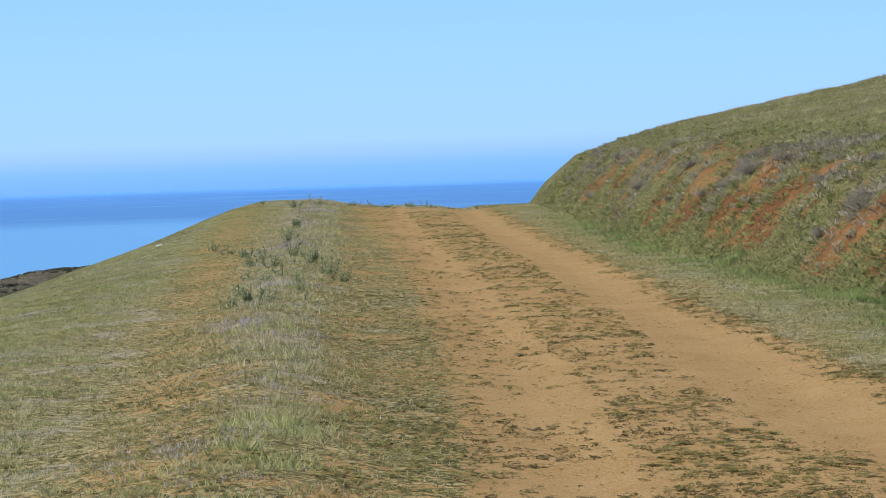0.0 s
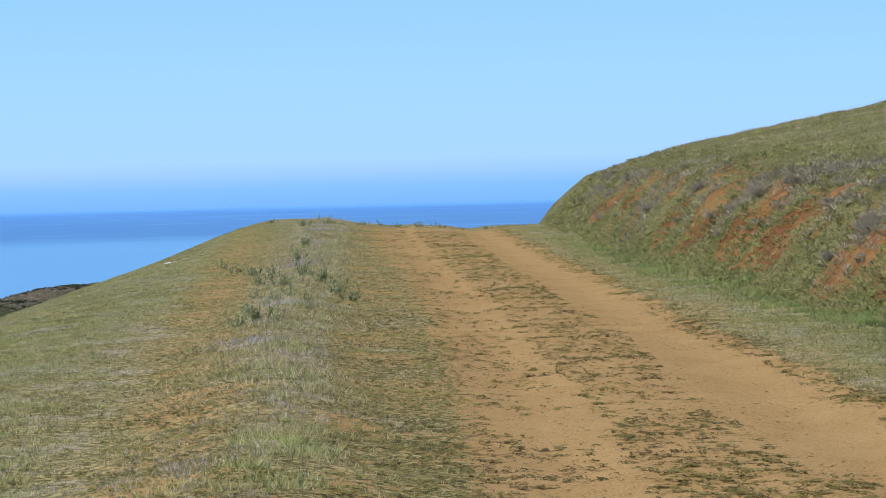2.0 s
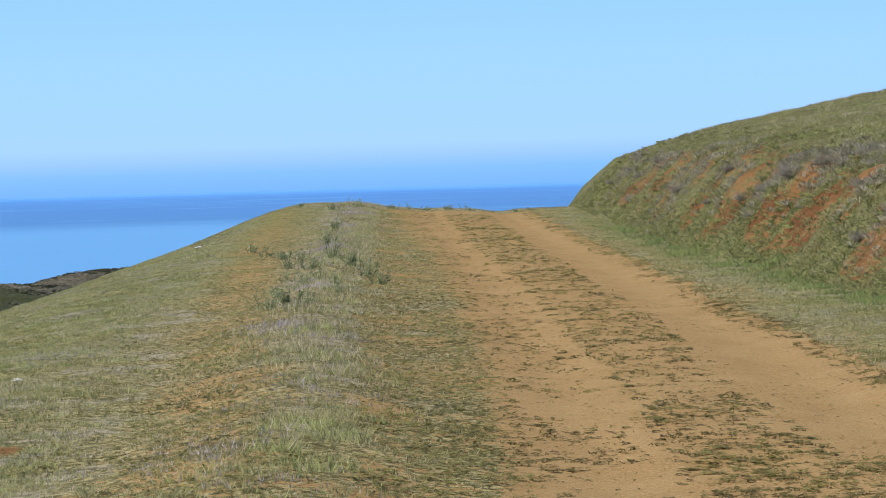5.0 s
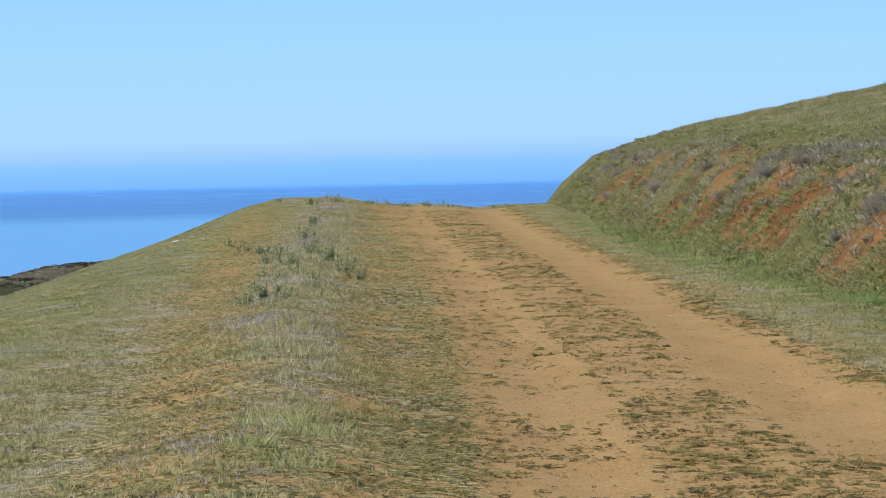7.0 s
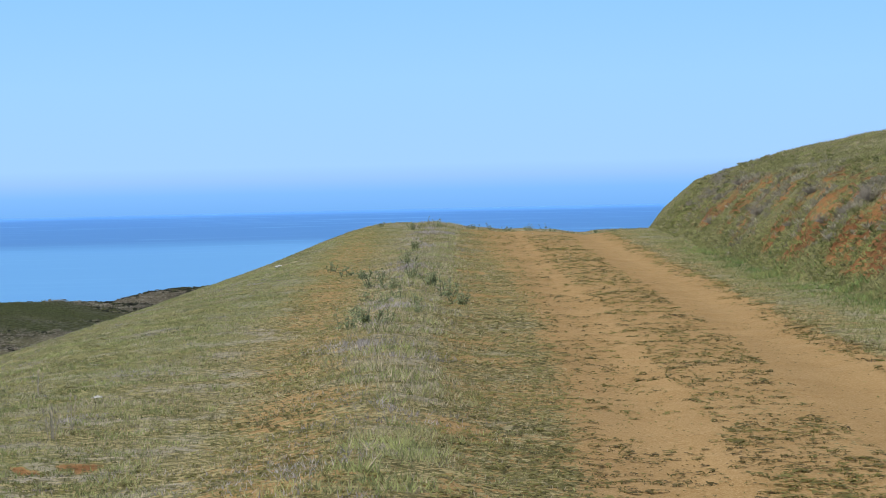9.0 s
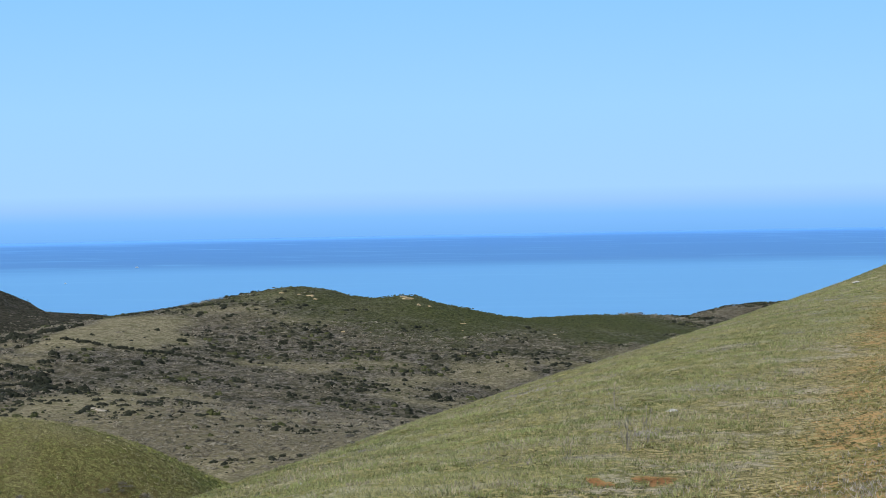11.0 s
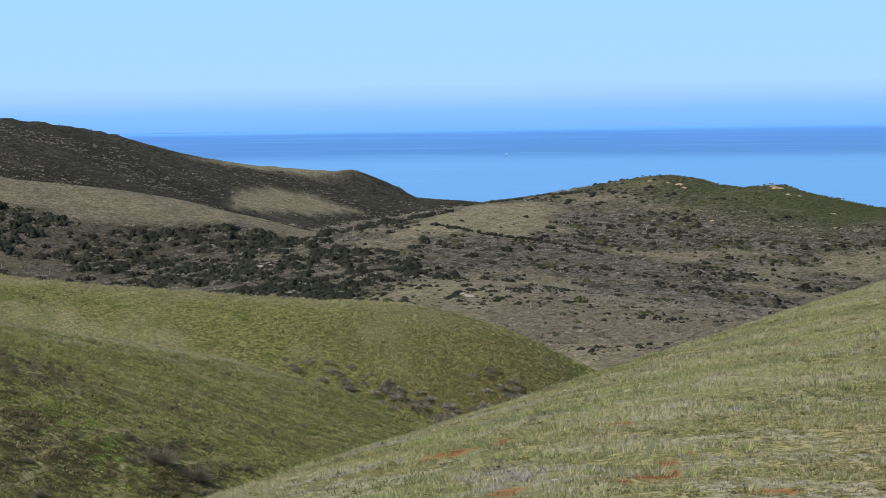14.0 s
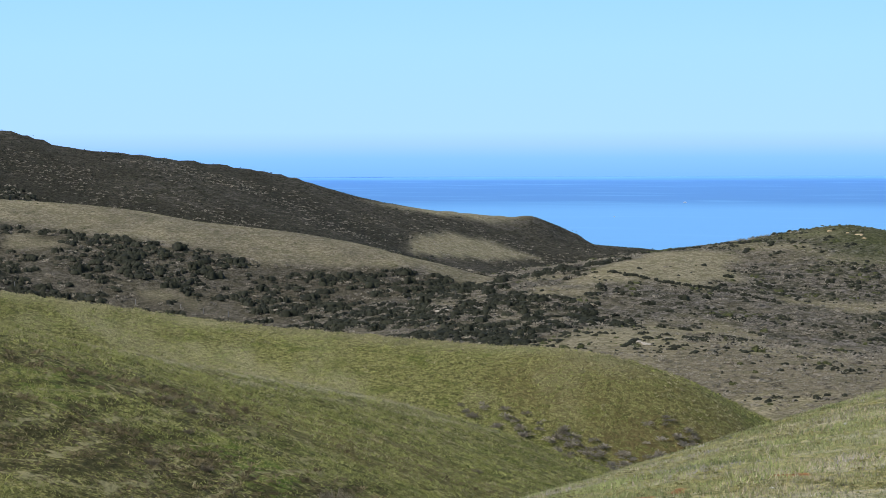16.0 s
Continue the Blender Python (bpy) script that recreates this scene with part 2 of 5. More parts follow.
def ground_material():
    m = Nodes("hill_ground")
    at = m.place()
    grit, fine, mid, big, huge = m.noise(160, 3, 0.7, at), m.noise(42, 4, 0.65, at), m.noise(13, 4, 0.62, at), m.noise(1.3, 4, 0.6, at), m.noise(0.08, 5, 0.6, at)
    # the track's soil, and the redder earth of the cut bank
    soil = m.mix(m.step(big, 0.35, 0.65), (0.355, 0.222, 0.086), (0.41, 0.270, 0.118))
    soil = m.mix(m.step(fine, 0.35, 0.75), soil, (0.455, 0.305, 0.142))
    soil = m.mix(m.math("MULTIPLY", m.step(mid, 0.58, 0.72), 0.45), soil, (0.29, 0.178, 0.075))
    clods = m.noise(75, 3, 0.7, at)
    soil = m.mix(m.math("MULTIPLY", m.step(clods, 0.52, 0.64), 0.55), soil, (0.56, 0.40, 0.215))
    soil = m.mix(m.math("MULTIPLY", m.step(clods, 0.48, 0.38), 0.5), soil, (0.25, 0.150, 0.06))
    soil = m.mix(m.math("MULTIPLY", m.step(grit, 0.60, 0.72), 0.5), soil, (0.22, 0.135, 0.06))
    red = m.mix(m.step(big, 0.40, 0.62), (0.125, 0.052, 0.022), (0.31, 0.160, 0.064))
    red = m.mix(m.math("MULTIPLY", m.step(mid, 0.45, 0.60), 0.7), red, (0.22, 0.105, 0.042))
    red = m.mix(m.math("MULTIPLY", m.step(fine, 0.52, 0.66), 0.8), red, (0.36, 0.225, 0.105))
    red = m.mix(m.math("MULTIPLY", m.step(grit, 0.5, 0.65), 0.6), red, (0.11, 0.052, 0.024))
    soil = m.mix(m.attr("raw"), soil, red)
    # plants that cover it, from sparse tufts to closed turf
    tuft = m.noise(24, 3, 0.6, at)
    plant = m.mix(m.step(tuft, 0.44, 0.56), (0.110, 0.102, 0.040), (0.43, 0.36, 0.175))
    plant = m.mix(m.math("MULTIPLY", m.step(grit, 0.50, 0.62), 0.4), plant, (0.56, 0.47, 0.28))
    plant = m.mix(m.math("MULTIPLY", m.step(m.math("ADD", big, m.math("MULTIPLY", mid, 0.4)), 0.67, 0.80), m.math("MULTIPLY", m.step(m.attr("turfy"), 0.55, 0.85), 0.6)), plant, (0.46, 0.41, 0.34))
    plant = m.mix(m.math("MULTIPLY", m.step(m.noise(9, 4, 0.6, at), 0.50, 0.58), 0.6), plant, (0.105, 0.100, 0.038))
    plant = m.mix(m.math("MULTIPLY", m.attr("lush"), m.math("MULTIPLY", m.step(fine, 0.3, 0.6), 0.7)), plant, (0.19, 0.225, 0.075))
    plant = m.mix(m.math("MULTIPLY", m.attr("raw"), 0.8), plant, m.mix(m.step(m.noise(30, 3, 0.7, at), 0.42, 0.60), (0.060, 0.066, 0.026), (0.24, 0.225, 0.105)))
    cover = m.math("ADD", m.math("MULTIPLY", m.attr("turfy"), 0.45), m.math("ADD", m.math("MULTIPLY", mid, 0.65), m.math("MULTIPLY", fine, 0.35)))
    near = m.mix(m.step(cover, 0.70, 0.76), soil, plant)
    # the grass hills across the gully
    hill_fine, hill_grain = m.noise(7.0, 4, 0.7, at), m.noise(1.3, 5, 0.7, at)
    grass = m.mix(m.step(hill_fine, 0.36, 0.64), (0.098, 0.108, 0.030), (0.43, 0.42, 0.155))
    grass = m.mix(m.math("MULTIPLY", m.step(hill_grain, 0.48, 0.62), 0.75), grass, (0.078, 0.080, 0.030))
    grass = m.mix(m.math("MULTIPLY", m.step(m.noise(0.22, 4, 0.6, at), 0.5, 0.66), 0.7), grass, (0.12, 0.155, 0.032))
    grass = m.mix(m.math("MULTIPLY", m.attr("brushy"), m.step(m.noise(4.3, 4, 0.7, at), 0.44, 0.58)), grass, (0.092, 0.078, 0.046))
    grass = m.mix(m.math("MULTIPLY", m.step(huge, 0.45, 0.7), 0.28), grass, (0.16, 0.125, 0.06))
    grass = m.mix(m.math("MULTIPLY", m.step(m.noise(2.0, 3, 0.65, at), 0.50, 0.42), 0.7), grass, (0.062, 0.064, 0.022))
    grass = m.mix(m.math("MULTIPLY", m.math("MULTIPLY", m.attr("vivid"), 0.8), m.step(hill_grain, 0.38, 0.58)), grass, (0.145, 0.215, 0.038))
    grass = m.mix(m.math("MULTIPLY", m.step(m.noise(3.1, 4, 0.7, at), 0.53, 0.66), 0.6), grass, (0.30, 0.285, 0.125))
    grass = m.mix(m.math("MULTIPLY", m.attr("rusty"), m.step(hill_grain, 0.3, 0.6)), grass, (0.165, 0.13, 0.055))
    grass = m.mix(m.math("MULTIPLY", m.attr("straw"), m.step(hill_fine, 0.40, 0.58)), grass, (0.48, 0.44, 0.26))
    # sheep tracks round the near hill: a pale trodden line over a darker brushy step
    level = m.node("ShaderNodeSeparateXYZ")
    m.link(at, level.inputs[0])
    wave = m.math("SINE", m.math("ADD", m.math("MULTIPLY", level.outputs["Z"], 6.5), m.math("MULTIPLY", m.noise(0.10, 4, 0.6, at), 22.0)))
    grass = m.mix(m.math("MULTIPLY", m.math("MULTIPLY", m.attr("terraced"), m.step(wave, 0.0, -0.8)), m.step(m.noise(1.7, 4, 0.7, at), 0.38, 0.54)), grass, (0.068, 0.066, 0.028))
    grass = m.mix(m.math("MULTIPLY", m.math("MULTIPLY", m.attr("terraced"), m.step(wave, 0.90, 0.985)), m.step(hill_grain, 0.40, 0.55)), grass, (0.33, 0.305, 0.155))
    # scrub land: litter and dry stems between the shrubs
    scrub_fine, scrub_grain = m.noise(1.1, 5, 0.75, at), m.noise(0.28, 5, 0.7, at)
    litter = m.mix(m.step(scrub_fine, 0.40, 0.58), (0.070, 0.064, 0.053), (0.232, 0.211, 0.180))
    litter = m.mix(m.math("MULTIPLY", m.step(scrub_grain, 0.45, 0.6), 0.55), litter, (0.085, 0.083, 0.038))
    litter = m.mix(m.math("MULTIPLY", m.step(m.noise(0.13, 5, 0.7, m.place((0.8, 0.9, 1.0))), 0.50, 0.58), 0.8), litter, m.mix(m.step(scrub_fine, 0.4, 0.6), (0.040, 0.042, 0.026), (0.105, 0.100, 0.066)))
    streaks = m.noise(0.50, 4, 0.65, m.place((1.0, 0.5, 1.0)))
    litter = m.mix(m.math("MULTIPLY", m.step(streaks, 0.53, 0.60), 0.85), litter, m.mix(m.step(scrub_fine, 0.4, 0.6), (0.030, 0.031, 0.019), (0.085, 0.082, 0.052)))
    litter = m.mix(m.math("MULTIPLY", m.step(streaks, 0.44, 0.36), 0.6), litter, m.mix(m.step(scrub_fine, 0.4, 0.6), (0.20, 0.18, 0.155), (0.36, 0.33, 0.29)))
    pale = m.mix(m.step(scrub_fine, 0.40, 0.60), (0.20, 0.18, 0.11), (0.40, 0.355, 0.235))
    pale = m.mix(m.math("MULTIPLY", m.step(scrub_grain, 0.48, 0.6), 0.6), pale, (0.16, 0.155, 0.075))
    pale = m.mix(m.math("MULTIPLY", m.step(m.noise(0.7, 4, 0.7, at), 0.56, 0.64), 0.6), pale, (0.10, 0.09, 0.06))
    leafy = m.mix(m.step(scrub_fine, 0.40, 0.60), (0.017, 0.018, 0.012), (0.060, 0.056, 0.038))
    litter = m.mix(m.math("MULTIPLY", m.attr("tawny"), 0.7), litter, m.mix(m.step(m.noise(0.9, 4, 0.7, at), 0.42, 0.6), (0.105, 0.093, 0.060), (0.275, 0.240, 0.168)))
    far = m.mix(m.attr("pale"), litter, pale)
    far = m.mix(m.attr("leafy"), far, leafy)
    far = m.mix(m.attr("verdant"), far, m.mix(m.step(scrub_fine, 0.38, 0.6), (0.040, 0.052, 0.018), (0.105, 0.122, 0.042)))
    far = m.mix(m.attr("meadow"), far, grass)
    colour = m.mix(m.attr("hilltop"), far, near)
    relief = m.math("ADD", m.math("MULTIPLY", m.math("MULTIPLY", m.math("ADD", mid, m.math("MULTIPLY", fine, 0.5)), m.math("ADD", 0.008, m.math("MULTIPLY", m.attr("turfy"), 0.020))), 1.0), m.math("ADD", m.math("ADD", m.math("MULTIPLY", m.math("MULTIPLY", hill_fine, m.math("SUBTRACT", 1.0, m.attr("hilltop"))), 0.22), m.math("MULTIPLY", m.math("MULTIPLY", hill_grain, m.attr("meadow")), 1.1)), m.math("MULTIPLY", m.math("SUBTRACT", 1.0, m.math("MAXIMUM", m.attr("hilltop"), m.attr("meadow"))), m.math("MULTIPLY", scrub_fine, 1.3))))
    m.bump(relief, 0.7, 1.0)
    return m.finish(colour, 0.95, 0.05)


def sea_material():
    m = Nodes("sea_water")
    co = m.node("ShaderNodeTexCoord")
    sep = m.node("ShaderNodeSeparateXYZ")
    m.link(co.outputs["Object"], sep.inputs[0])
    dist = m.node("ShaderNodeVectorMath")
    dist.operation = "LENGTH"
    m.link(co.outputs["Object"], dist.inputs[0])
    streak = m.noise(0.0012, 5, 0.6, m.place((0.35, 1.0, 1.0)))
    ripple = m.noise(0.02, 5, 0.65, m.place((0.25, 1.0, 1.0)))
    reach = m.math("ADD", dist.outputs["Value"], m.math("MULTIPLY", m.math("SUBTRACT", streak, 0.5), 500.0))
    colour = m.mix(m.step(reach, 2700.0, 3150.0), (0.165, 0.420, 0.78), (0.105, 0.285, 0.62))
    # far rim paled in the colour: painted haze that meets the backdrop
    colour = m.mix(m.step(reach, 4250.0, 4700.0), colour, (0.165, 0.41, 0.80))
    colour = m.mix(m.math("MULTIPLY", m.step(ripple, 0.50, 0.8), 0.6), colour, (0.20, 0.48, 0.83))
    return m.finish(colour, 0.6, 0.02)


def backdrop_material():
    m = Nodes("far_air")
    co = m.node("ShaderNodeTexCoord")
    sep = m.node("ShaderNodeSeparateXYZ")
    m.link(co.outputs["Object"], sep.inputs[0])
    soft = m.noise(0.004, 4, 0.5, m.place((0.12, 0.12, 1.0)))
    z = m.math("ADD", sep.outputs["Z"], m.math("MULTIPLY", m.math("SUBTRACT", soft, 0.5), 9.0))
    up = m.math("DIVIDE", m.math("SUBTRACT", z, SEA), 480.0)
    ramp_node = m.node("ShaderNodeValToRGB")
    m.link(up, ramp_node.inputs[0])
    e = ramp_node.color_ramp.elements
    stops = ((0.0, (0.205, 0.49, 1.0)), (0.065, (0.25, 0.55, 1.08)), (0.115, (0.355, 0.62, 1.14)), (0.16, (0.405, 0.69, 1.18)), (0.45, (0.375, 0.69, 1.22)), (1.0, (0.265, 0.60, 1.22)))
    e[0].position, e[0].color = stops[0][0], (*stops[0][1], 1)
    e[1].position, e[1].color = stops[-1][0], (*stops[-1][1], 1)
    for p, c in stops[1:-1]:
        e.new(p).color = (*c, 1)
    glow = m.node("ShaderNodeEmission")
    m.link(ramp_node.outputs[0], glow.inputs[0])
    glow.inputs[1].default_value = 1.0
    m.link(glow.outputs[0], m.out.inputs["Surface"])
    return m.mat


def leaf_material(name, dark, light, third=None, through_light=0.25, upward=0.75):
    m = Nodes(name)
    geo = m.node("ShaderNodeNewGeometry")
    rand = m.math("ADD", m.math("MULTIPLY", geo.outputs["Random Per Island"], 0.25), m.math("MULTIPLY", m.attr("tone"), 0.75))
    colour = m.mix(rand, dark, light)
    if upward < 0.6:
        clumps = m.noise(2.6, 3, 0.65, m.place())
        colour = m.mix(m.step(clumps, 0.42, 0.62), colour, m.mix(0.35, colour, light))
        # gaps between the clumps blackened: shade put into the leaf colour by noise
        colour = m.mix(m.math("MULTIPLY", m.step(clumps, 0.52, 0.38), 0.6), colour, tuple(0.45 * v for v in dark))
    if third:
        colour = m.mix(m.step(m.noise(0.9, 3, 0.6, m.place()), 0.45, 0.62), colour, third)
    m.link(colour, m.bsdf.inputs["Base Color"])
    m.bsdf.inputs["Roughness"].default_value, m.bsdf.inputs["Specular IOR Level"].default_value = 0.7, 0.2
    lift = m.node("ShaderNodeVectorMath")
    lift.operation = "SCALE"
    m.link(geo.outputs["Normal"], lift.inputs[0])
    lift.inputs["Scale"].default_value = 1 - upward
    soft = m.node("ShaderNodeVectorMath")
    soft.operation, soft.inputs[1].default_value = "ADD", (0, 0, upward)
    m.link(lift.outputs[0], soft.inputs[0])
    unit = m.node("ShaderNodeVectorMath")
    unit.operation = "NORMALIZE"
    m.link(soft.outputs[0], unit.inputs[0])
    m.link(unit.outputs[0], m.bsdf.inputs["Normal"])
    trans = m.node("ShaderNodeBsdfTranslucent")
    m.link(colour, trans.inputs[0])
    mixer = m.node("ShaderNodeMixShader", Fac=through_light)
    m.link(m.bsdf.outputs[0], mixer.inputs[1])
    m.link(trans.outputs[0], mixer.inputs[2])
    m.link(mixer.outputs[0], m.out.inputs["Surface"])
    return m.mat


def plain_material(name, a, b, scale, roughness=0.85):
    m = Nodes(name)
    n = m.noise(scale, 5, 0.65, m.place())
    m.bump(n, 0.4, 0.02)
    return m.finish(m.mix(m.step(n, 0.3, 0.7), a, b), roughness, 0.2)


GROUND, WATER, AIR = ground_material(), sea_material(), backdrop_material()
BLADE_GREEN = leaf_material("green_blades", (0.100, 0.138, 0.048), (0.60, 0.64, 0.27), (0.55, 0.52, 0.26), 0.45, 0.70)
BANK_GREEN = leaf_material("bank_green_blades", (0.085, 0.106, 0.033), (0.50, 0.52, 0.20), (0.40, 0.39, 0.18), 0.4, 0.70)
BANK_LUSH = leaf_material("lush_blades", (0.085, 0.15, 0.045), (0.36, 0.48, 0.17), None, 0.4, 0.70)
BLADE_DEAD = leaf_material("dead_blades", (0.25, 0.215, 0.20), (0.72, 0.655, 0.62), None, 0.4, 0.72)
VERGE_MAT = leaf_material("verge_mat_leaves", (0.070, 0.064, 0.024), (0.40, 0.38, 0.135), None, 0.3, 0.70)
TUFT_GREEN = leaf_material("tuft_green_leaves", (0.075, 0.095, 0.025), (0.24, 0.27, 0.07), None, 0.3, 0.7)
BLADE_DRY = leaf_material("dry_blades", (0.36, 0.29, 0.17), (0.86, 0.76, 0.54), (0.62, 0.54, 0.38), 0.45, 0.72)
TUFT_DARK = leaf_material("track_tufts", (0.088, 0.062, 0.026), (0.30, 0.28, 0.085), None, 0.25, 0.68)
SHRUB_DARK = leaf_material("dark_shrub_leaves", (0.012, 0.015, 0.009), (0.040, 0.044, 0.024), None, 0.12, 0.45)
SHRUB_GREY = leaf_material("grey_shrub_twigs", (0.14, 0.124, 0.092), (0.43, 0.39, 0.31), None, 0.25, 0.6)
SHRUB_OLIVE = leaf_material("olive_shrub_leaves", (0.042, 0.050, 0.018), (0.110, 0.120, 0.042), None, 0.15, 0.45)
WEED_LEAF = leaf_material("weed_leaves", (0.14, 0.18, 0.085), (0.46, 0.51, 0.28), None, 0.45, 0.66)
DRY_TWIG = leaf_material("dry_twigs", (0.44, 0.40, 0.35), (0.70, 0.65, 0.59), None, 0.5, 0.85)
STONE = plain_material("pale_stone", (0.55, 0.53, 0.48), (0.75, 0.73, 0.68), 20)
ROCK = plain_material("tan_rock", (0.42, 0.31, 0.17), (0.58, 0.46, 0.28), 0.6)
VALLEY_ROCK = plain_material("valley_rock", (0.42, 0.37, 0.30), (0.56, 0.51, 0.44), 0.8)
HULL = plain_material("white_hull", (0.75, 0.75, 0.75), (0.82, 0.82, 0.82), 2, 0.4)


# ---------------------------------------------------------------- mesh helpers
def mesh_of(name, verts, faces, material, smooth=False):
    """A mesh from arrays: verts (n, 3), faces (m, 3 or 4)."""
    verts, faces = np.asarray(verts, np.float32), np.asarray(faces, np.int32)
    me = bpy.data.meshes.new(name)
    me.vertices.add(len(verts))
    me.vertices.foreach_set("co", verts.ravel())
    k = faces.shape[1]
    me.loops.add(faces.size)
    me.loops.foreach_set("vertex_index", faces.ravel())
    me.polygons.add(len(faces))
    me.polygons.foreach_set("loop_start", np.arange(0, faces.size, k, dtype=np.int32))
    me.polygons.foreach_set("loop_total", np.full(len(faces), k, np.int32))
    me.polygons.foreach_set("use_smooth", np.full(len(faces), smooth))
    me.update(calc_edges=True)
    me.materials.append(material)
    return me


def ring_sheet(radii, angles):
    """Plan of a round sheet about the origin: points and quads; angles in radians to the left of straight ahead."""
    rr, aa = np.meshgrid(radii, angles, indexing="ij")
    x, y = -rr * np.sin(aa), rr * np.cos(aa)
    n, m = len(radii), len(angles)
    i = np.arange(n - 1)[:, None] * m + np.arange(m)[None, :]
    j = np.arange(n - 1)[:, None] * m + (np.arange(m)[None, :] + 1) % m
    quads = np.stack([i, i + m, j + m, j], -1).reshape(-1, 4)
    return x.ravel(), y.ravel(), quads


# ---------------------------------------------------------------- ground, sea, far air
def build_ground():
    angles = np.radians(np.concatenate([np.arange(-10.5, 9.5, 0.10), np.arange(9.5, 35.6, 0.16), np.arange(36, 349, 6.0)]))
    radii = np.concatenate([[0.05, 1.5, 3, 4.5], np.geomspace(6, 24, 120), np.arange(24.1, 62, 0.105), np.geomspace(62.2, 75, 40), np.geomspace(76, 210, 130), np.geomspace(212, 1500, 175), [1800, 2400]])
    x, y, quads = ring_sheet(radii, angles)
    m = len(angles)                                  # close the sheet under the eye
    k = np.arange(0, m, 2)
    x, y = np.append(x, 0.0), np.append(y, 0.0)
    quads = np.concatenate([quads, np.stack([np.full(len(k), len(x) - 1), k, (k + 1) % m, (k + 2) % m], -1)])
    z, kind, drop = land(x, y)
    me = mesh_of("ground", np.stack([x, y, z], -1), quads, GROUND, True)
    ground = tagged(new("ground", me), "grassy coastal hills with a worn dirt track over the top", "ground", kind="structure")
    masks = land_masks(x, y, z, kind, drop)
    for name, values in masks.items():
        me.attributes.new(name, "FLOAT", "POINT").data.foreach_set("value", np.clip(values, 0, 1).astype(np.float32))
    return ground


def blob(x, y, cx, cy, rx, ry, turn=0.0):
    """1 in the middle of an oval of the plan, 0 from its rim on; turn in degrees."""
    c, n = math.cos(radians(turn)), math.sin(radians(turn))
    u, v = (x - cx) * c + (y - cy) * n, (y - cy) * c - (x - cx) * n
    return ramp(np.hypot(u / rx, v / ry), 1.15, 0.7)


def field(x, y, corners, soft=4.0):
    """1 inside a convex field of the plan, 0 outside; soft: width of its rim in metres."""
    n, inside = len(corners), np.full(np.shape(x), 1e9)
    for k in range(n):
        (ax, ay), (bx, by) = corners[k], corners[(k + 1) % n]
        size = math.hypot(bx - ax, by - ay)
        inside = np.minimum(inside, ((bx - ax) * (y - ay) - (by - ay) * (x - ax)) / size)
    return ramp(inside, -soft / 2, soft / 2)


# raw earth on the grass slope: place and radii
SCARS = [(-3.87, 10.44, 0.16, 0.22), (-3.42, 10.62, 0.18, 0.22), (-3.44, 11.13, 0.10, 0.16), (-3.43, 11.45, 0.09, 0.16), (-2.77, 10.47, 0.16, 0.24),
         (-4.9, 12.2, 0.24, 0.2), (-4.27, 13.05, 0.16, 0.3), (-4.71, 12.57, 0.18, 0.2), (-2.59, 14.93, 0.26, 0.34), (-2.89, 14.85, 0.14, 0.22)]


def turf_cover(x, y):
    """How closed the plant cover on the hilltop is (0 bare track, 1 closed turf), and where the earth is red."""
    left, right = rut_edge(y), road_edge(y) + 0.10 * rough(x, y, 0.7, 55)
    in_l = ramp(x, left - 0.12, left + 0.12) * ramp(x, crown_left(y) + 0.12, crown_left(y) - 0.12)
    in_r = ramp(x, crown_right(y) - 0.12, crown_right(y) + 0.15) * ramp(x, right + 0.15, right - 0.10) * ramp(y, 12.6, 14.6)
    crown = ramp(x, left, left + 0.3) * ramp(x, right, right - 0.3) * (1 - in_l) * (1 - in_r)
    cover = np.maximum.reduce([0.62 * ramp(x, left + 0.12 + 0.1 * ramp(y, 24, 40), left - 0.30 - 0.35 * ramp(y, 24, 40)), 0.93 * ramp(x, berm_line(y) + 0.75, berm_line(y) + 0.25), 0.66 * ramp(x, right - 0.05, right + 0.25), 0.97 * ramp(x, right + 0.2, right + 0.85), (0.23 + 0.10 * ramp(y, 25, 42)) * crown + 0.02])
    cover = cover - (0.38 + 0.10 * ramp(rough(x, y * 0.6, 0.9, 42), 0.1, 0.5)) * np.exp(-((x - path_left(y)) / 0.6) ** 2) * ramp(y, 70, 50) - 0.30 * ramp(rough(x, y * 0.7, 0.8, 47), 0.15, 0.5) * np.exp(-((x - left + 0.85) / 0.45) ** 2)
    cover = cover + 0.16 * rough(x, y, 1.5, 60) * (0.35 + 0.65 * (1 - np.maximum(in_l, in_r))) + 0.10 * rough(x, y, 0.4, 63)
    cover = np.maximum(cover, 0.9 * ramp(y, 58.8, 60))
    u = x - bank_foot(y)
    streak = 0.6 * rough(x * 0.40, y, 1.5, 61) + 0.6 * rough(x * 0.8, y, 0.6, 62) + 0.35 * lump(x, y, 0.22, 66)
    face = ramp(u, 0.12, 0.35) * ramp(u, 2.1, 1.1)
    open_ground = 0.46 + 0.10 * np.exp(-((y - 33) / 4.5) ** 2) + 0.25 * ramp(y, 30, 27) * ramp(u, 0.9, 0.5) - 0.22 * ramp(y, 40, 47)
    cover = cover - face * np.clip(open_ground + 0.9 * streak, 0, 0.97) * ramp(y, 66, 50)
    raw = ramp(u, -0.2, 0.2)
    for cx, cy, rx, ry in SCARS:
        hole = blob(x + 0.14 * rough(x, y, 0.3, 64), y + 0.25 * rough(x, y, 0.3, 65), cx, cy, 0.55 * rx, 0.55 * ry)
        cover, raw = cover * (1 - 0.9 * hole), np.maximum(raw, hole)
    return np.clip(cover, 0, 1), raw


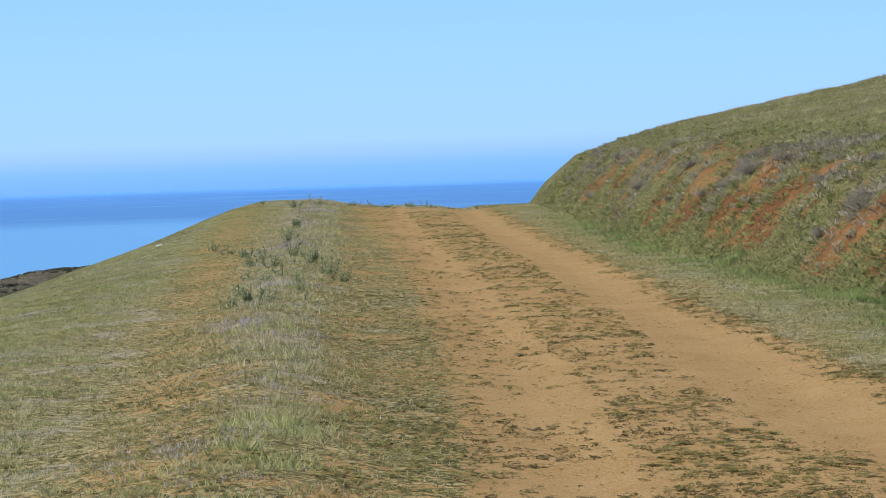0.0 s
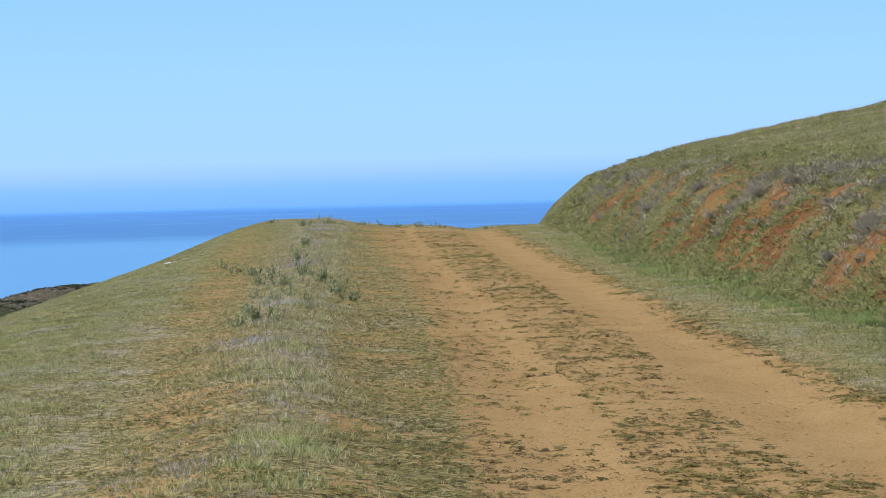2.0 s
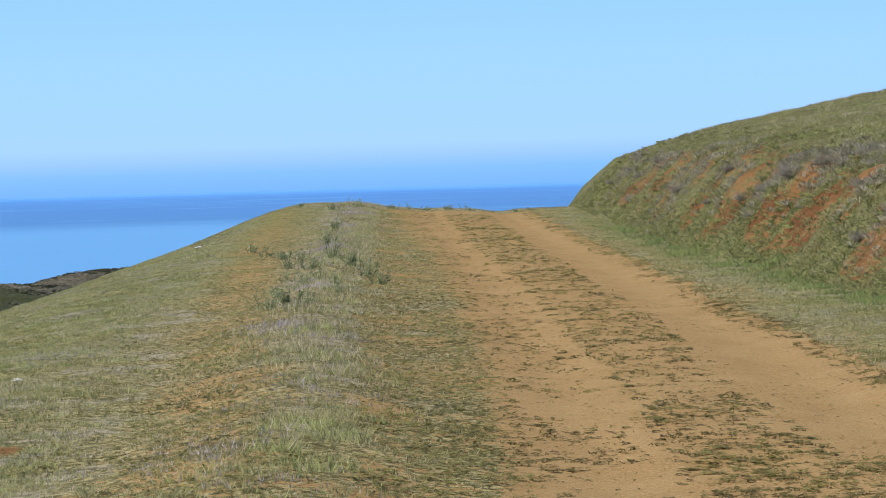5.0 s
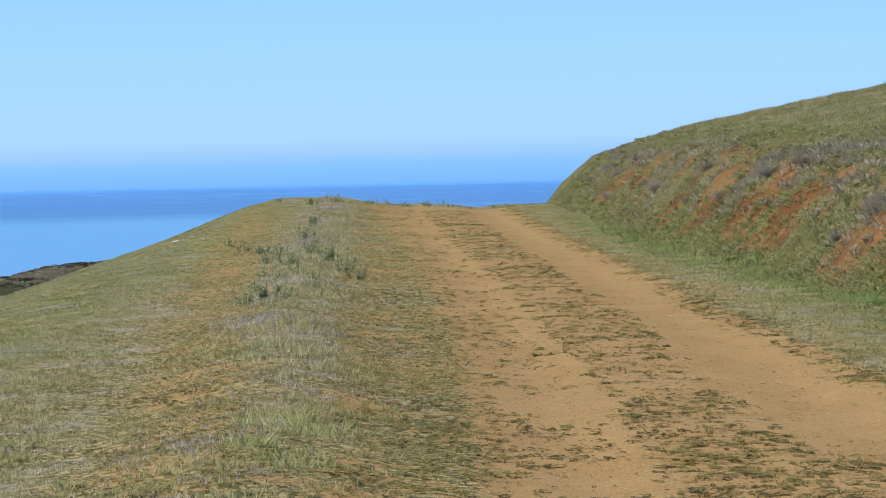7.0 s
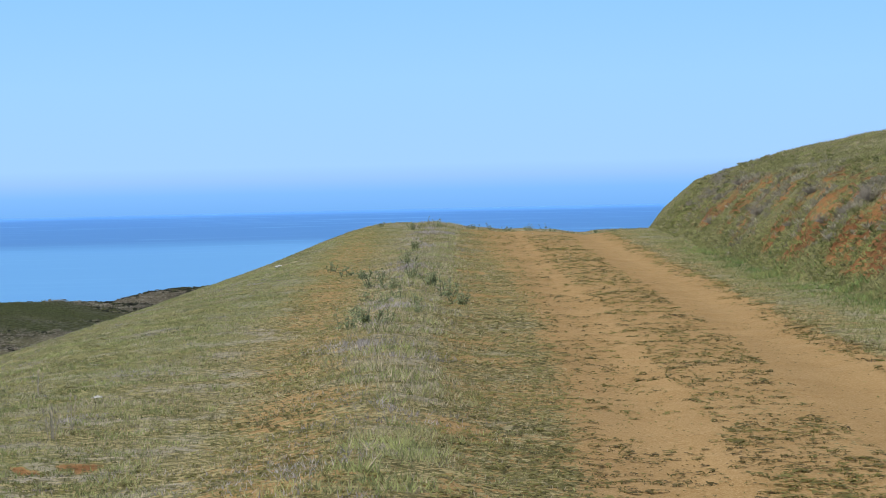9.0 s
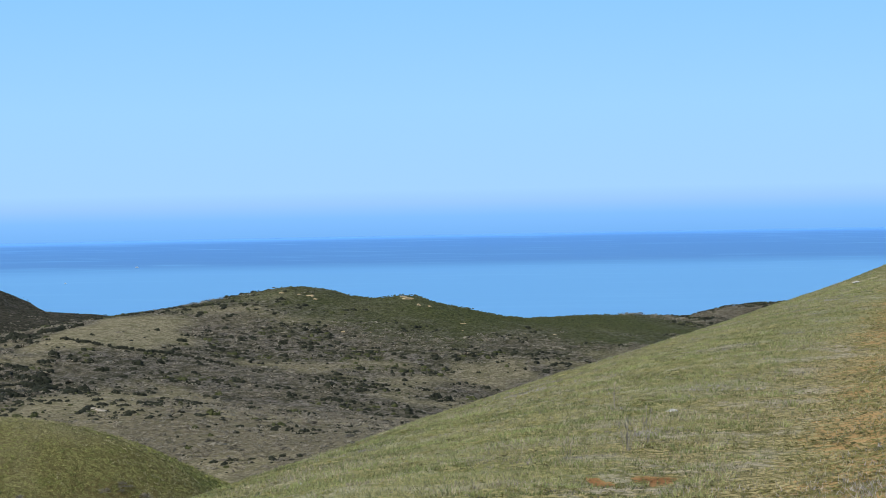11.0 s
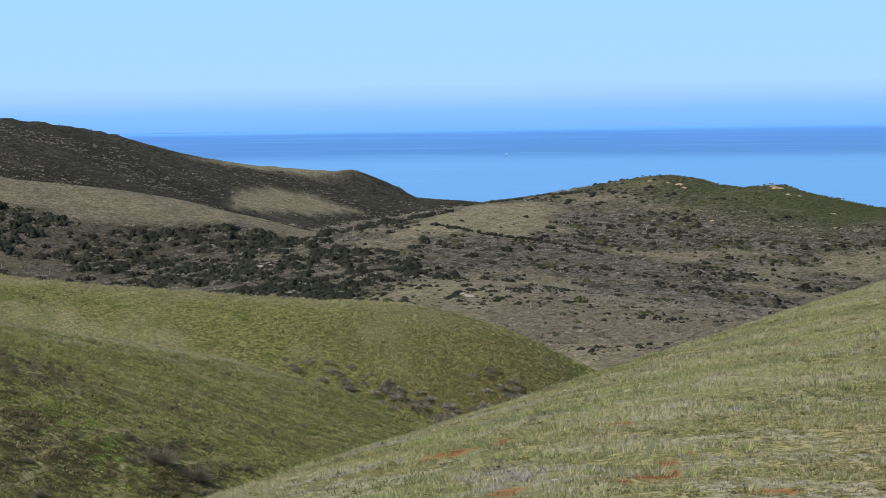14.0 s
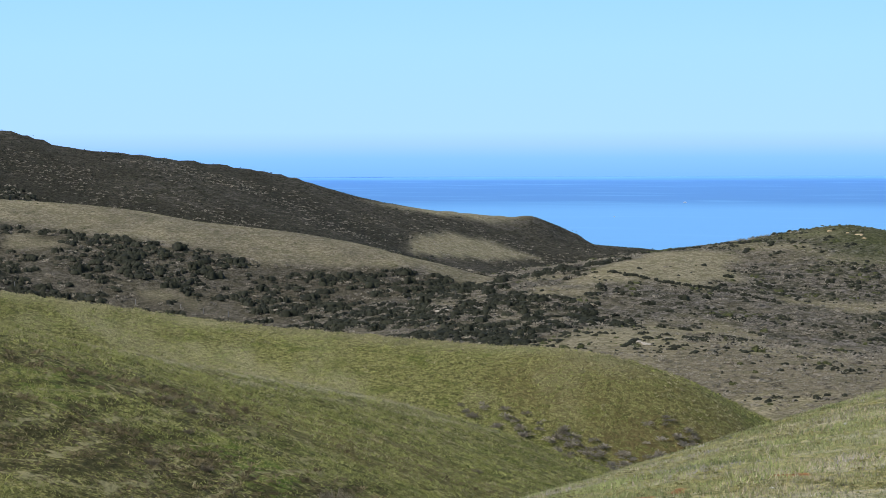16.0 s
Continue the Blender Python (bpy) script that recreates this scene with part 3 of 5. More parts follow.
def land_masks(x, y, z, kind, drop):
    """Cover of the land in the plan: worn soil, raw earth, and what grows on each landform."""
    nm = lambda n: (kind == NAMES.index(n) + 1) * 1.0
    r = np.hypot(x, y)
    top = ((kind == 0) & (r < 230)) * 1.0
    turfy, raw = turf_cover(x, y)
    near, second, peaks, cape, spur, dark, palest = (nm(n) for n in NAMES)
    floor = (kind == len(NAMES) + 1) * 1.0
    meadow = np.clip(near + second + top * (r >= 75) * 0.6, 0, 1)
    trail = sum(np.exp(-((drop + 0.30 * rough(x, y, 14, 71) - d) / 0.16) ** 2) for d in (0.1, 0.7, 1.5))
    straw = near * np.clip(ramp(drop, 1.5, 0.1) * (0.80 + 0.5 * rough(x, y, 4, 70)) + 1.1 * trail * np.clip(0.8 + 0.6 * rough(x, y, 9, 52), 0, 1), 0, 1) + second * np.clip(0.5 * blob(x + 5 * rough(x, y, 4, 67), y + 5 * rough(x, y, 3, 57), -180, 310.0, 30, 5.0, -8) + ramp(drop, 0.5, 0.05) * 0.4 * ramp(x, -122, -140) + 0.3 * ramp(rough(x, y, 6, 75), 0.1, 0.5) * ramp(x, -122, -140), 0, 1)
    brushy = near * np.clip(blob(x + 3 * rough(x, y, 4, 51), y + 2 * rough(x, y, 3, 48), -55, 89, 11, 6.5, 60) + 0.9 * blob(x + 2 * rough(x, y, 3, 50), y, -62.5, 101, 6, 4, 40) + 0.8 * blob(x, y, -64, 107, 4, 3) + 0.5 * ramp(rough(x, y, 5, 73), 0.15, 0.45) * ramp(drop, 1.5, 4), 0, 1)
    rusty = second * blob(x, y, -122, 320, 26, 14, 0) * 0.45 + second * blob(x, y, -112, 312, 16, 10) * 0.5 + near * blob(x, y, -60, 118, 9, 14, 20) * 0.4
    limit = 4.4 - 3.4 * ramp(x, -365, -322)
    pale = palest * (0.62 + 0.5 * rough(x, y, 7, 54)) * ramp(drop, limit + 0.4, limit - 0.4)
    pale = pale + dark * np.clip(field(x + 2 * lump(x, y, 14, 76), y, [(-402, 818), (-389, 863), (-388, 907), (-410, 901), (-421, 890), (-418, 858)]) + 1.0 * ramp(x, -466, -450) * ramp(x, -418, -432) * ramp(drop + rough(x, y, 9, 77), 4.0, 2.0), 0, 1)
    pale = pale + spur * (0.85 + 0.3 * rough(x, y, 18, 72)) * (1 - 0.6 * ramp(x, -205, -190)) * ramp(x + 6 * rough(x, y, 12, 53), -234, -222) + peaks * field(x + 4 * lump(x, y, 15, 78), y, [(-268, 640), (-236, 650), (-238, 672), (-250, 712), (-272, 712)], 7)
    pale = pale + (palest + floor + spur + peaks) * 0.75 * ramp(rough(x, y * 1.5, 26, 74), 0.25, 0.5)
    pale = np.clip(pale, 0, 1)
    leafy = dark * 0.85 + palest * ramp(drop, limit, limit + 0.6) * 0.55 + cape * 0.8 * ramp(rough(x, y, 22, 56), 0.15, 0.4)
    verdant = peaks * np.clip(1.55 - np.hypot((x + 176) / 66, (y - 785) / 62) + 0.45 * rough(x, y, 16, 79), 0, 1) * 0.9
    leafy = leafy * np.clip(0.85 + 0.5 * rough(x, y, 30, 66), 0, 1) * (1 - pale)
    return {"hilltop": top * (r < 90), "turfy": turfy, "raw": raw, "meadow": meadow, "pale": pale, "leafy": leafy, "straw": np.clip(straw, 0, 1), "rusty": np.clip(rusty, 0, 1), "brushy": brushy, "terraced": near * np.clip(0.25 + 0.9 * rough(x, y, 11, 46) + 0.6 * blob(x, y, -57, 92, 14, 12), 0, 1), "tawny": np.clip((palest + floor + spur) * (0.55 + 0.6 * rough(x, y, 14, 45)) + spur * 0.4 * ramp(x, -225, -205) + peaks * 0.5 * ramp(rough(x, y * 1.5, 22, 44), 0.1, 0.4) + cape * 0.8, 0, 1), "vivid": near * np.clip(blob(x + 1.5 * rough(x, y, 3, 58), y + 1.5 * rough(x, y, 3, 59), -53, 94.5, 6.5, 1.4, 140) + 0.7 * blob(x, y, -63, 96, 5, 2, 120) + 0.5 * ramp(rough(x, y, 5, 68), 0.3, 0.6), 0, 1), "verdant": verdant, "lush": np.clip(0.8 * ramp(x, -2.5, -3.6) + 0.6 * ramp(x, road_edge(y) + 0.2, road_edge(y) + 0.7) + np.exp(-((x - bank_foot(y) - 0.1) / 0.4) ** 2) * ramp(y, 55, 40) + 0.5 * rough(x, y, 1.1, 69), 0, 1)}


ground = build_ground()


def build_sea():
    radii = np.concatenate([[300, 800], np.linspace(1000, 4700, 20)])
    x, y, quads = ring_sheet(radii, np.radians(np.arange(0, 360, 1.0)))
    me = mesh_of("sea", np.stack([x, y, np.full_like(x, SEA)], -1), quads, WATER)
    return tagged(new("sea", me), "calm blue sea with darker wind bands and painted far haze", "sea", kind="structure")


def build_backdrop():
    a = np.radians(np.arange(0, 360, 1.0))
    levels = np.linspace(SEA - 2, 620, 24)
    x = np.tile(-4700 * np.sin(a), len(levels))
    y = np.tile(4700 * np.cos(a), len(levels))
    z = np.repeat(levels, len(a))
    m = len(a)
    i = np.arange(len(levels) - 1)[:, None] * m + np.arange(m)[None, :]
    j = np.arange(len(levels) - 1)[:, None] * m + (np.arange(m)[None, :] + 1) % m
    quads = np.stack([i, j, j + m, i + m], -1).reshape(-1, 4)
    me = mesh_of("backdrop", np.stack([x, y, z], -1), quads, AIR, True)
    return tagged(new("backdrop", me), "hazy pale blue sky above the sea horizon", "sky", kind="structure")


build_sea()
build_backdrop()


# ---------------------------------------------------------------- plants in numbers
def blades(name, label, category, material, x, y, tall, wide, spread=0.35, z=None, tone=None):
    """Grass as one object: a tapered blade at each place of the plan."""
    n = len(x)
    z = height_at(x, y) if z is None else z
    turn = rng.uniform(0, 2 * np.pi, n)
    lean = rng.uniform(0.2, spread, n) * tall
    tip = np.stack([x + lean * np.cos(turn), y + lean * np.sin(turn), z + tall * rng.uniform(0.7, 1.0, n)], -1)
    face = rng.uniform(0, np.pi, n)
    off = np.stack([np.cos(face) * wide / 2, np.sin(face) * wide / 2, np.full(n, 0.0)], -1)
    base = np.stack([x, y, z - 0.01], -1)
    verts = np.stack([base - off, base + off, tip], 1).reshape(-1, 3)
    me = mesh_of(name, verts, np.arange(3 * n).reshape(-1, 3), material)
    tone = rng.uniform(0, 1, n) if tone is None else tone
    me.attributes.new("tone", "FLOAT", "POINT").data.foreach_set("value", np.repeat(tone, 3).astype(np.float32))
    return tagged(new(name, me), label, category, kind="stuff")


def strewn(n, x0, x1, y0, y1):
    """Places in the plan, thinning out with y as 1/y."""
    y = y0 * (y1 / y0) ** rng.uniform(0, 1, n)
    return rng.uniform(x0, x1, n), y


def grow_turf():
    """Grass on the berm and the slope, thin on the trodden path and the verge of the track, with dead grey patches."""
    x, y = strewn(720000, -8.0, 0.3, 8.5, 64.0)
    x, y = x + 0.05 * lump(x, y, 0.13, 87), y + 0.09 * lump(x, y, 0.13, 89)
    cover, _ = turf_cover(x, y)
    berm = np.exp(-((x - berm_line(y)) / 0.55) ** 2)
    slope = ramp(x, path_left(y) - 0.35, path_left(y) - 0.9)
    trod = np.clip(1 - berm * 1.3 - slope, 0, 1)
    knot = 0.6 * lump(x, y, 0.34, 84) + 0.55 * lump(x, y, 0.15, 81) + 0.35 * lump(x, y, 0.07, 80)
    keep = rng.uniform(0, 1, len(x)) < cover ** 1.5 * (1 - 0.72 * trod) * np.clip(0.50 + 0.35 * slope + 1.0 * knot, 0.06 + 0.45 * slope, 1)
    x, y, berm, slope, trod, knot = (v[keep] for v in (x, y, berm, slope, trod, knot))
    n = len(x)
    tall = 0.012 - 0.004 * slope + (0.055 * berm + 0.018 * slope) * np.clip(0.55 + 0.9 * knot, 0.15, 1.5) + 0.03 * (1 - 0.6 * slope) * rng.uniform(0, 1, n) ** 6
    wide = (0.0048 + 0.00018 * y) * rng.uniform(0.6, 1.5, n)
    tone = np.clip(0.48 + 0.6 * rough(x, y, 0.5, 82) + 0.65 * knot + rng.normal(0, 0.15, n), 0, 1)
    dead = rough(x, y, 0.8, 78) + 0.3 * lump(x, y, 0.2, 79) + 0.42 * np.exp(-((x - berm_line(y) + 0.25) / 0.4) ** 2) > 0.46 + 0.05 * slope + 0.15 * rng.normal(0, 1, n)
    dry = ~dead & (rng.uniform(0, 1, n) < np.clip(0.30 + 0.8 * rough(x, y, 0.7, 83) + 0.20 * trod - 0.16 * slope, 0.05, 0.85))
    green = ~dead & ~dry
    blades("turf", "short green grass over the hill's top and slope", "grass", BLADE_GREEN, x[green], y[green], tall[green], wide[green], 1.3, None, tone[green])
    blades("dry_grass", "pale dry grass in patches among green turf", "grass", BLADE_DRY, x[dry], y[dry], tall[dry] * 1.05, wide[dry], 1.0, None, tone[dry])
    blades("dead_grass", "matted grey dead grass in patches on the hilltop", "grass", BLADE_DEAD, x[dead], y[dead], tall[dead] * 0.8, wide[dead], 1.5, None, tone[dead])


def grow_bank_grass():
    n = 420000
    y = 17.0 * (66.0 / 17.0) ** rng.uniform(0, 1, n)
    x = y * np.tan(radians(0.5) + radians(9.8) * rng.uniform(0, 1, n))
    cover, _ = turf_cover(x, y)
    knot = 0.6 * lump(x, y, 0.45, 106) + 0.55 * lump(x, y, 0.2, 107) + 0.3 * lump(x, y, 0.09, 108)
    u = x - bank_foot(y)
    keep = (u < 9) & (x > road_edge(y) - 0.1) & (rng.uniform(0, 1, n) < cover ** 1.8 * np.clip(0.5 + 1.0 * knot, 0.07, 1))
    x, y, u, knot = x[keep], y[keep], u[keep], knot[keep]
    n = len(x)
    foot = np.exp(-((u - 0.12) / 0.45) ** 2) * ramp(y, 54, 44)
    near = ramp(u, -0.3, -0.7)
    tall = 0.014 + (0.05 * foot + 0.045 * ramp(u, 0.9, 1.5)) * np.clip(0.5 + 0.9 * knot, 0.2, 1.4) + 0.03 * rng.uniform(0, 1, n) ** 5
    wide = (0.0052 + 0.00020 * y) * rng.uniform(0.7, 1.4, n)
    tone = np.clip(0.46 + 0.5 * rough(x, y, 0.8, 86) + 0.75 * knot + rng.normal(0, 0.15, n), 0, 1)
    dry = rng.uniform(0, 1, n) < np.clip(0.15 + 0.6 * rough(x, y, 0.8, 85) - 0.30 * foot + 0.10 * near + 0.12 * ramp(u, 1.2, 2.2), 0.02, 0.85)
    lush = ~dry & (rng.uniform(0, 1, n) < foot * np.clip(0.7 + 1.2 * rough(x, y, 0.9, 109), 0, 1))
    green = ~dry & ~lush
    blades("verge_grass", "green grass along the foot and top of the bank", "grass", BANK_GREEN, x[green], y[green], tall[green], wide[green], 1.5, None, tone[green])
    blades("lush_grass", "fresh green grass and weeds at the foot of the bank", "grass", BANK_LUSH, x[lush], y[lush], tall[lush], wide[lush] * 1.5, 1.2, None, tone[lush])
    blades("dry_bank_grass", "dry pale grass on the bank", "grass", BLADE_DRY, x[dry], y[dry], tall[dry], wide[dry], 1.7, None, tone[dry])


def rosettes(name, label, category, material, x, y, radius, tall, tone, k=5):
    """Low ragged mats of weeds: each a few leaves that lie outward from its middle."""
    n = len(x)
    a = np.arange(k) / k * 2 * np.pi + rng.uniform(0, 1, (n, 1)) + rng.uniform(-0.4, 0.4, (n, k))
    r = radius[:, None] * rng.uniform(0.4, 1.3, (n, k))
    z = height_at(x, y)
    mid = np.stack([x, y, z + 0.35 * tall], -1)[:, None, :]
    out = np.stack([np.cos(a), np.sin(a), 0 * a], -1)
    side = np.stack([-np.sin(a), np.cos(a), 0 * a], -1) * (0.42 * r)[..., None]
    tip = mid + out * r[..., None] + np.stack([0 * a, 0 * a, (tall[:, None] * rng.uniform(-0.25, 0.75, (n, k)))], -1)
    half = mid + out * (0.35 * r)[..., None] + np.stack([0 * a, 0 * a, tall[:, None] * rng.uniform(0.1, 0.6, (n, k))], -1)
    verts = np.stack([half - side, half + side, tip], 2).reshape(-1, 3)
    me = mesh_of(name, verts, np.arange(len(verts)).reshape(-1, 3), material)
    me.attributes.new("tone", "FLOAT", "POINT").data.foreach_set("value", np.repeat(tone, 3 * k).astype(np.float32))
    return tagged(new(name, me), label, category, kind="stuff")


def grow_track_tufts():
    """Low ragged tufts in the crown and edges of the track, thinning out over the bare wheel ruts."""
    n = 330000
    x, y = strewn(n, -6.5, 3.9, 9.0, 60.5)
    left, right = rut_edge(y), road_edge(y)
    crown = ramp(x, crown_left(y) - 0.10, crown_left(y) + 0.12) * ramp(x, crown_right(y) + 0.12, crown_right(y) - 0.15) * ramp(y, 60, 52)
    low = ramp(x, crown_left(y), crown_left(y) + 0.2) * ramp(y, 14.6, 13.0)
    in_l = ramp(x, left - 0.05, left + 0.05) * ramp(x, crown_left(y), crown_left(y) - 0.1)
    verge = ramp(x, left + 0.12, left - 0.25) * ramp(x, berm_line(y) + 0.2, berm_line(y) + 0.55)
    path = np.exp(-((x - path_left(y)) / 0.55) ** 2)
    wild = ramp(x, berm_line(y) + 0.5, berm_line(y) + 0.2)
    edge = np.exp(-((x - right - 0.08) / 0.22) ** 2)
    patch = rough(x, y, 0.7, 88) + 0.4 * lump(x, y, 0.17, 77)
    chance = np.maximum.reduce([(0.48 + 0.12 * ramp(y, 22, 36)) * crown, 0.48 * low, 0.22 * in_l, 0.9 * verge, 0.85 * path, 0.28 * wild, 0.6 * edge, 0.10 + 0 * x]) * np.clip(0.55 + 0.55 * patch, 0.08, 1)
    keep = rng.uniform(0, 1, n) < chance
    x, y, soft, lone = x[keep], y[keep], np.maximum.reduce([verge, path, wild])[keep], chance[keep] < 0.11
    size = 0.011 + 0.040 * rng.uniform(0, 1, len(x)) ** 2.5 + 0.00012 * y
    size = np.where(lone, 0.004 + 0.35 * size, size)
    tone = np.clip(0.42 + 0.45 * rough(x, y, 0.6, 76) + 0.25 * ramp(y, 22, 45) + rng.normal(0, 0.22, len(x)), 0, 1)
    tall = (0.006 + 0.20 * size) * rng.uniform(0.6, 1.4, len(x))
    for name, label, material, pick in (("track_tufts", "small dark tufts of weeds in the crown of the dirt track", TUFT_DARK, soft < 0.5), ("verge_mats", "low brown-green mats of weeds beside the track", VERGE_MAT, soft >= 0.5)):
        rosettes(name, label, "weeds", material, x[pick], y[pick], size[pick] * (1.0, 0.75)[name == "verge_mats"], tall[pick], tone[pick])
    big = (size > 0.036) & (soft < 0.5)
    k = 7
    bx = np.repeat(x[big], k) + np.repeat(size[big], k) * rng.normal(0, 0.6, k * big.sum())
    by = np.repeat(y[big], k) + np.repeat(size[big], k) * rng.normal(0, 0.6, k * big.sum())
    blades("tuft_leaves", "short green leaves of the weeds on the track", "weeds", TUFT_GREEN, bx, by, rng.uniform(0.006, 0.014, len(bx)), 0.010 + 0.00015 * by, 2.6, None, np.repeat(tone[big], k))


def thicket_shape(lobes, leaves, seed):
    """A low thicket of unit radius: several ragged lobes that run into one another, with sprays of leaves."""
    g = np.random.default_rng(seed)
    pts, tri = [], []
    for k in range(lobes):
        turn, off = g.uniform(0, 2 * np.pi), 0.6 * math.sqrt(g.uniform(0, 1))
        c, r, h = np.array([off * math.cos(turn), off * math.sin(turn), 0]), g.uniform(0.32, 0.62), g.uniform(0.45, 1.0)
        a = np.arange(5) / 5 * 2 * np.pi + g.uniform(-0.4, 0.4, 5)
        ring = np.stack([np.cos(a), np.sin(a), 0 * a], -1)
        low = c + ring * r * g.uniform(0.8, 1.25, (5, 1)) + np.array([0, 0, -0.2])
        mid = c + ring * r * g.uniform(0.45, 0.95, (5, 1)) + np.stack([0 * a, 0 * a, h * g.uniform(0.35, 0.85, 5)], -1)
        first = sum(len(p) for p in pts)
        pts.append(np.concatenate([low, mid, [c + (g.uniform(-0.1, 0.1), g.uniform(-0.1, 0.1), h)]]))
        for i in range(5):
            j = (i + 1) % 5
            tri += [(first + i, first + j, first + 5 + j), (first + i, first + 5 + j, first + 5 + i), (first + 5 + i, first + 5 + j, first + 10)]
    body = np.concatenate(pts)
    c = body[g.integers(0, len(body), leaves)] * g.uniform(0.9, 1.1, (leaves, 1))
    sprays = (c[:, None, :] + g.normal(0, 0.10, (leaves, 3, 3))).reshape(-1, 3)
    tri += [(len(body) + 3 * k, len(body) + 3 * k + 1, len(body) + 3 * k + 2) for k in range(leaves)]
    return np.concatenate([body, sprays]), np.array(tri)


def brush_shape(twigs, seed, thick=0.10):
    """A leafless bush of unit radius: thin sprays of twigs that fan out from its foot."""
    g = np.random.default_rng(seed)
    a, up = g.uniform(0, 2 * np.pi, twigs), np.sqrt(g.uniform(0.02, 1, twigs))
    flat = np.sqrt(1 - up * up)
    out = np.stack([np.cos(a) * flat, np.sin(a) * flat, up], -1) * g.uniform(0.7, 1.15, twigs)[:, None]
    base = out * g.uniform(0.05, 0.45, twigs)[:, None]
    side = g.normal(0, thick, (twigs, 3))
    return np.stack([base - side, out + side * 1.2, out - side * 0.6 + g.normal(0, 0.7 * thick, (twigs, 3))], 1).reshape(-1, 3), np.arange(3 * twigs).reshape(-1, 3)


def grow_shrubs(name, label, material, x, y, radius, lobes=3, leaves=10, low=0.7, thick=0.10):
    """Shrubs as one object; with no lobes they are leafless brush."""
    z = height_at(x, y)
    shapes = [thicket_shape(lobes, leaves, 300 + k) if lobes else brush_shape(leaves, 400 + k, thick) for k in range(12)]
    pts, tri = np.stack([p for p, _ in shapes]), shapes[0][1]
    pts = pts[rng.integers(0, len(shapes), len(x))]
    turn = rng.uniform(0, 2 * np.pi, len(x))
    c, n = np.cos(turn)[:, None], np.sin(turn)[:, None]
    stretch = rng.uniform(0.75, 1.5, len(x))[:, None]
    rad = radius[:, None]
    px, py = (pts[..., 0] * c - pts[..., 1] * n) * stretch * rad + x[:, None], (pts[..., 0] * n + pts[..., 1] * c) * rad + y[:, None]
    v = np.stack([px, py, z[:, None] + pts[..., 2] * rad * low], -1).reshape(-1, 3)
    faces = (np.arange(len(x))[:, None, None] * pts.shape[1] + tri[None]).reshape(-1, 3)
    me = mesh_of(name, v, faces, material, True)
    tone = np.repeat(rng.uniform(0, 1, len(x)), pts.shape[1])
    me.attributes.new("tone", "FLOAT", "POINT").data.foreach_set("value", tone.astype(np.float32))
    return tagged(new(name, me), label, "shrubs", kind="stuff")


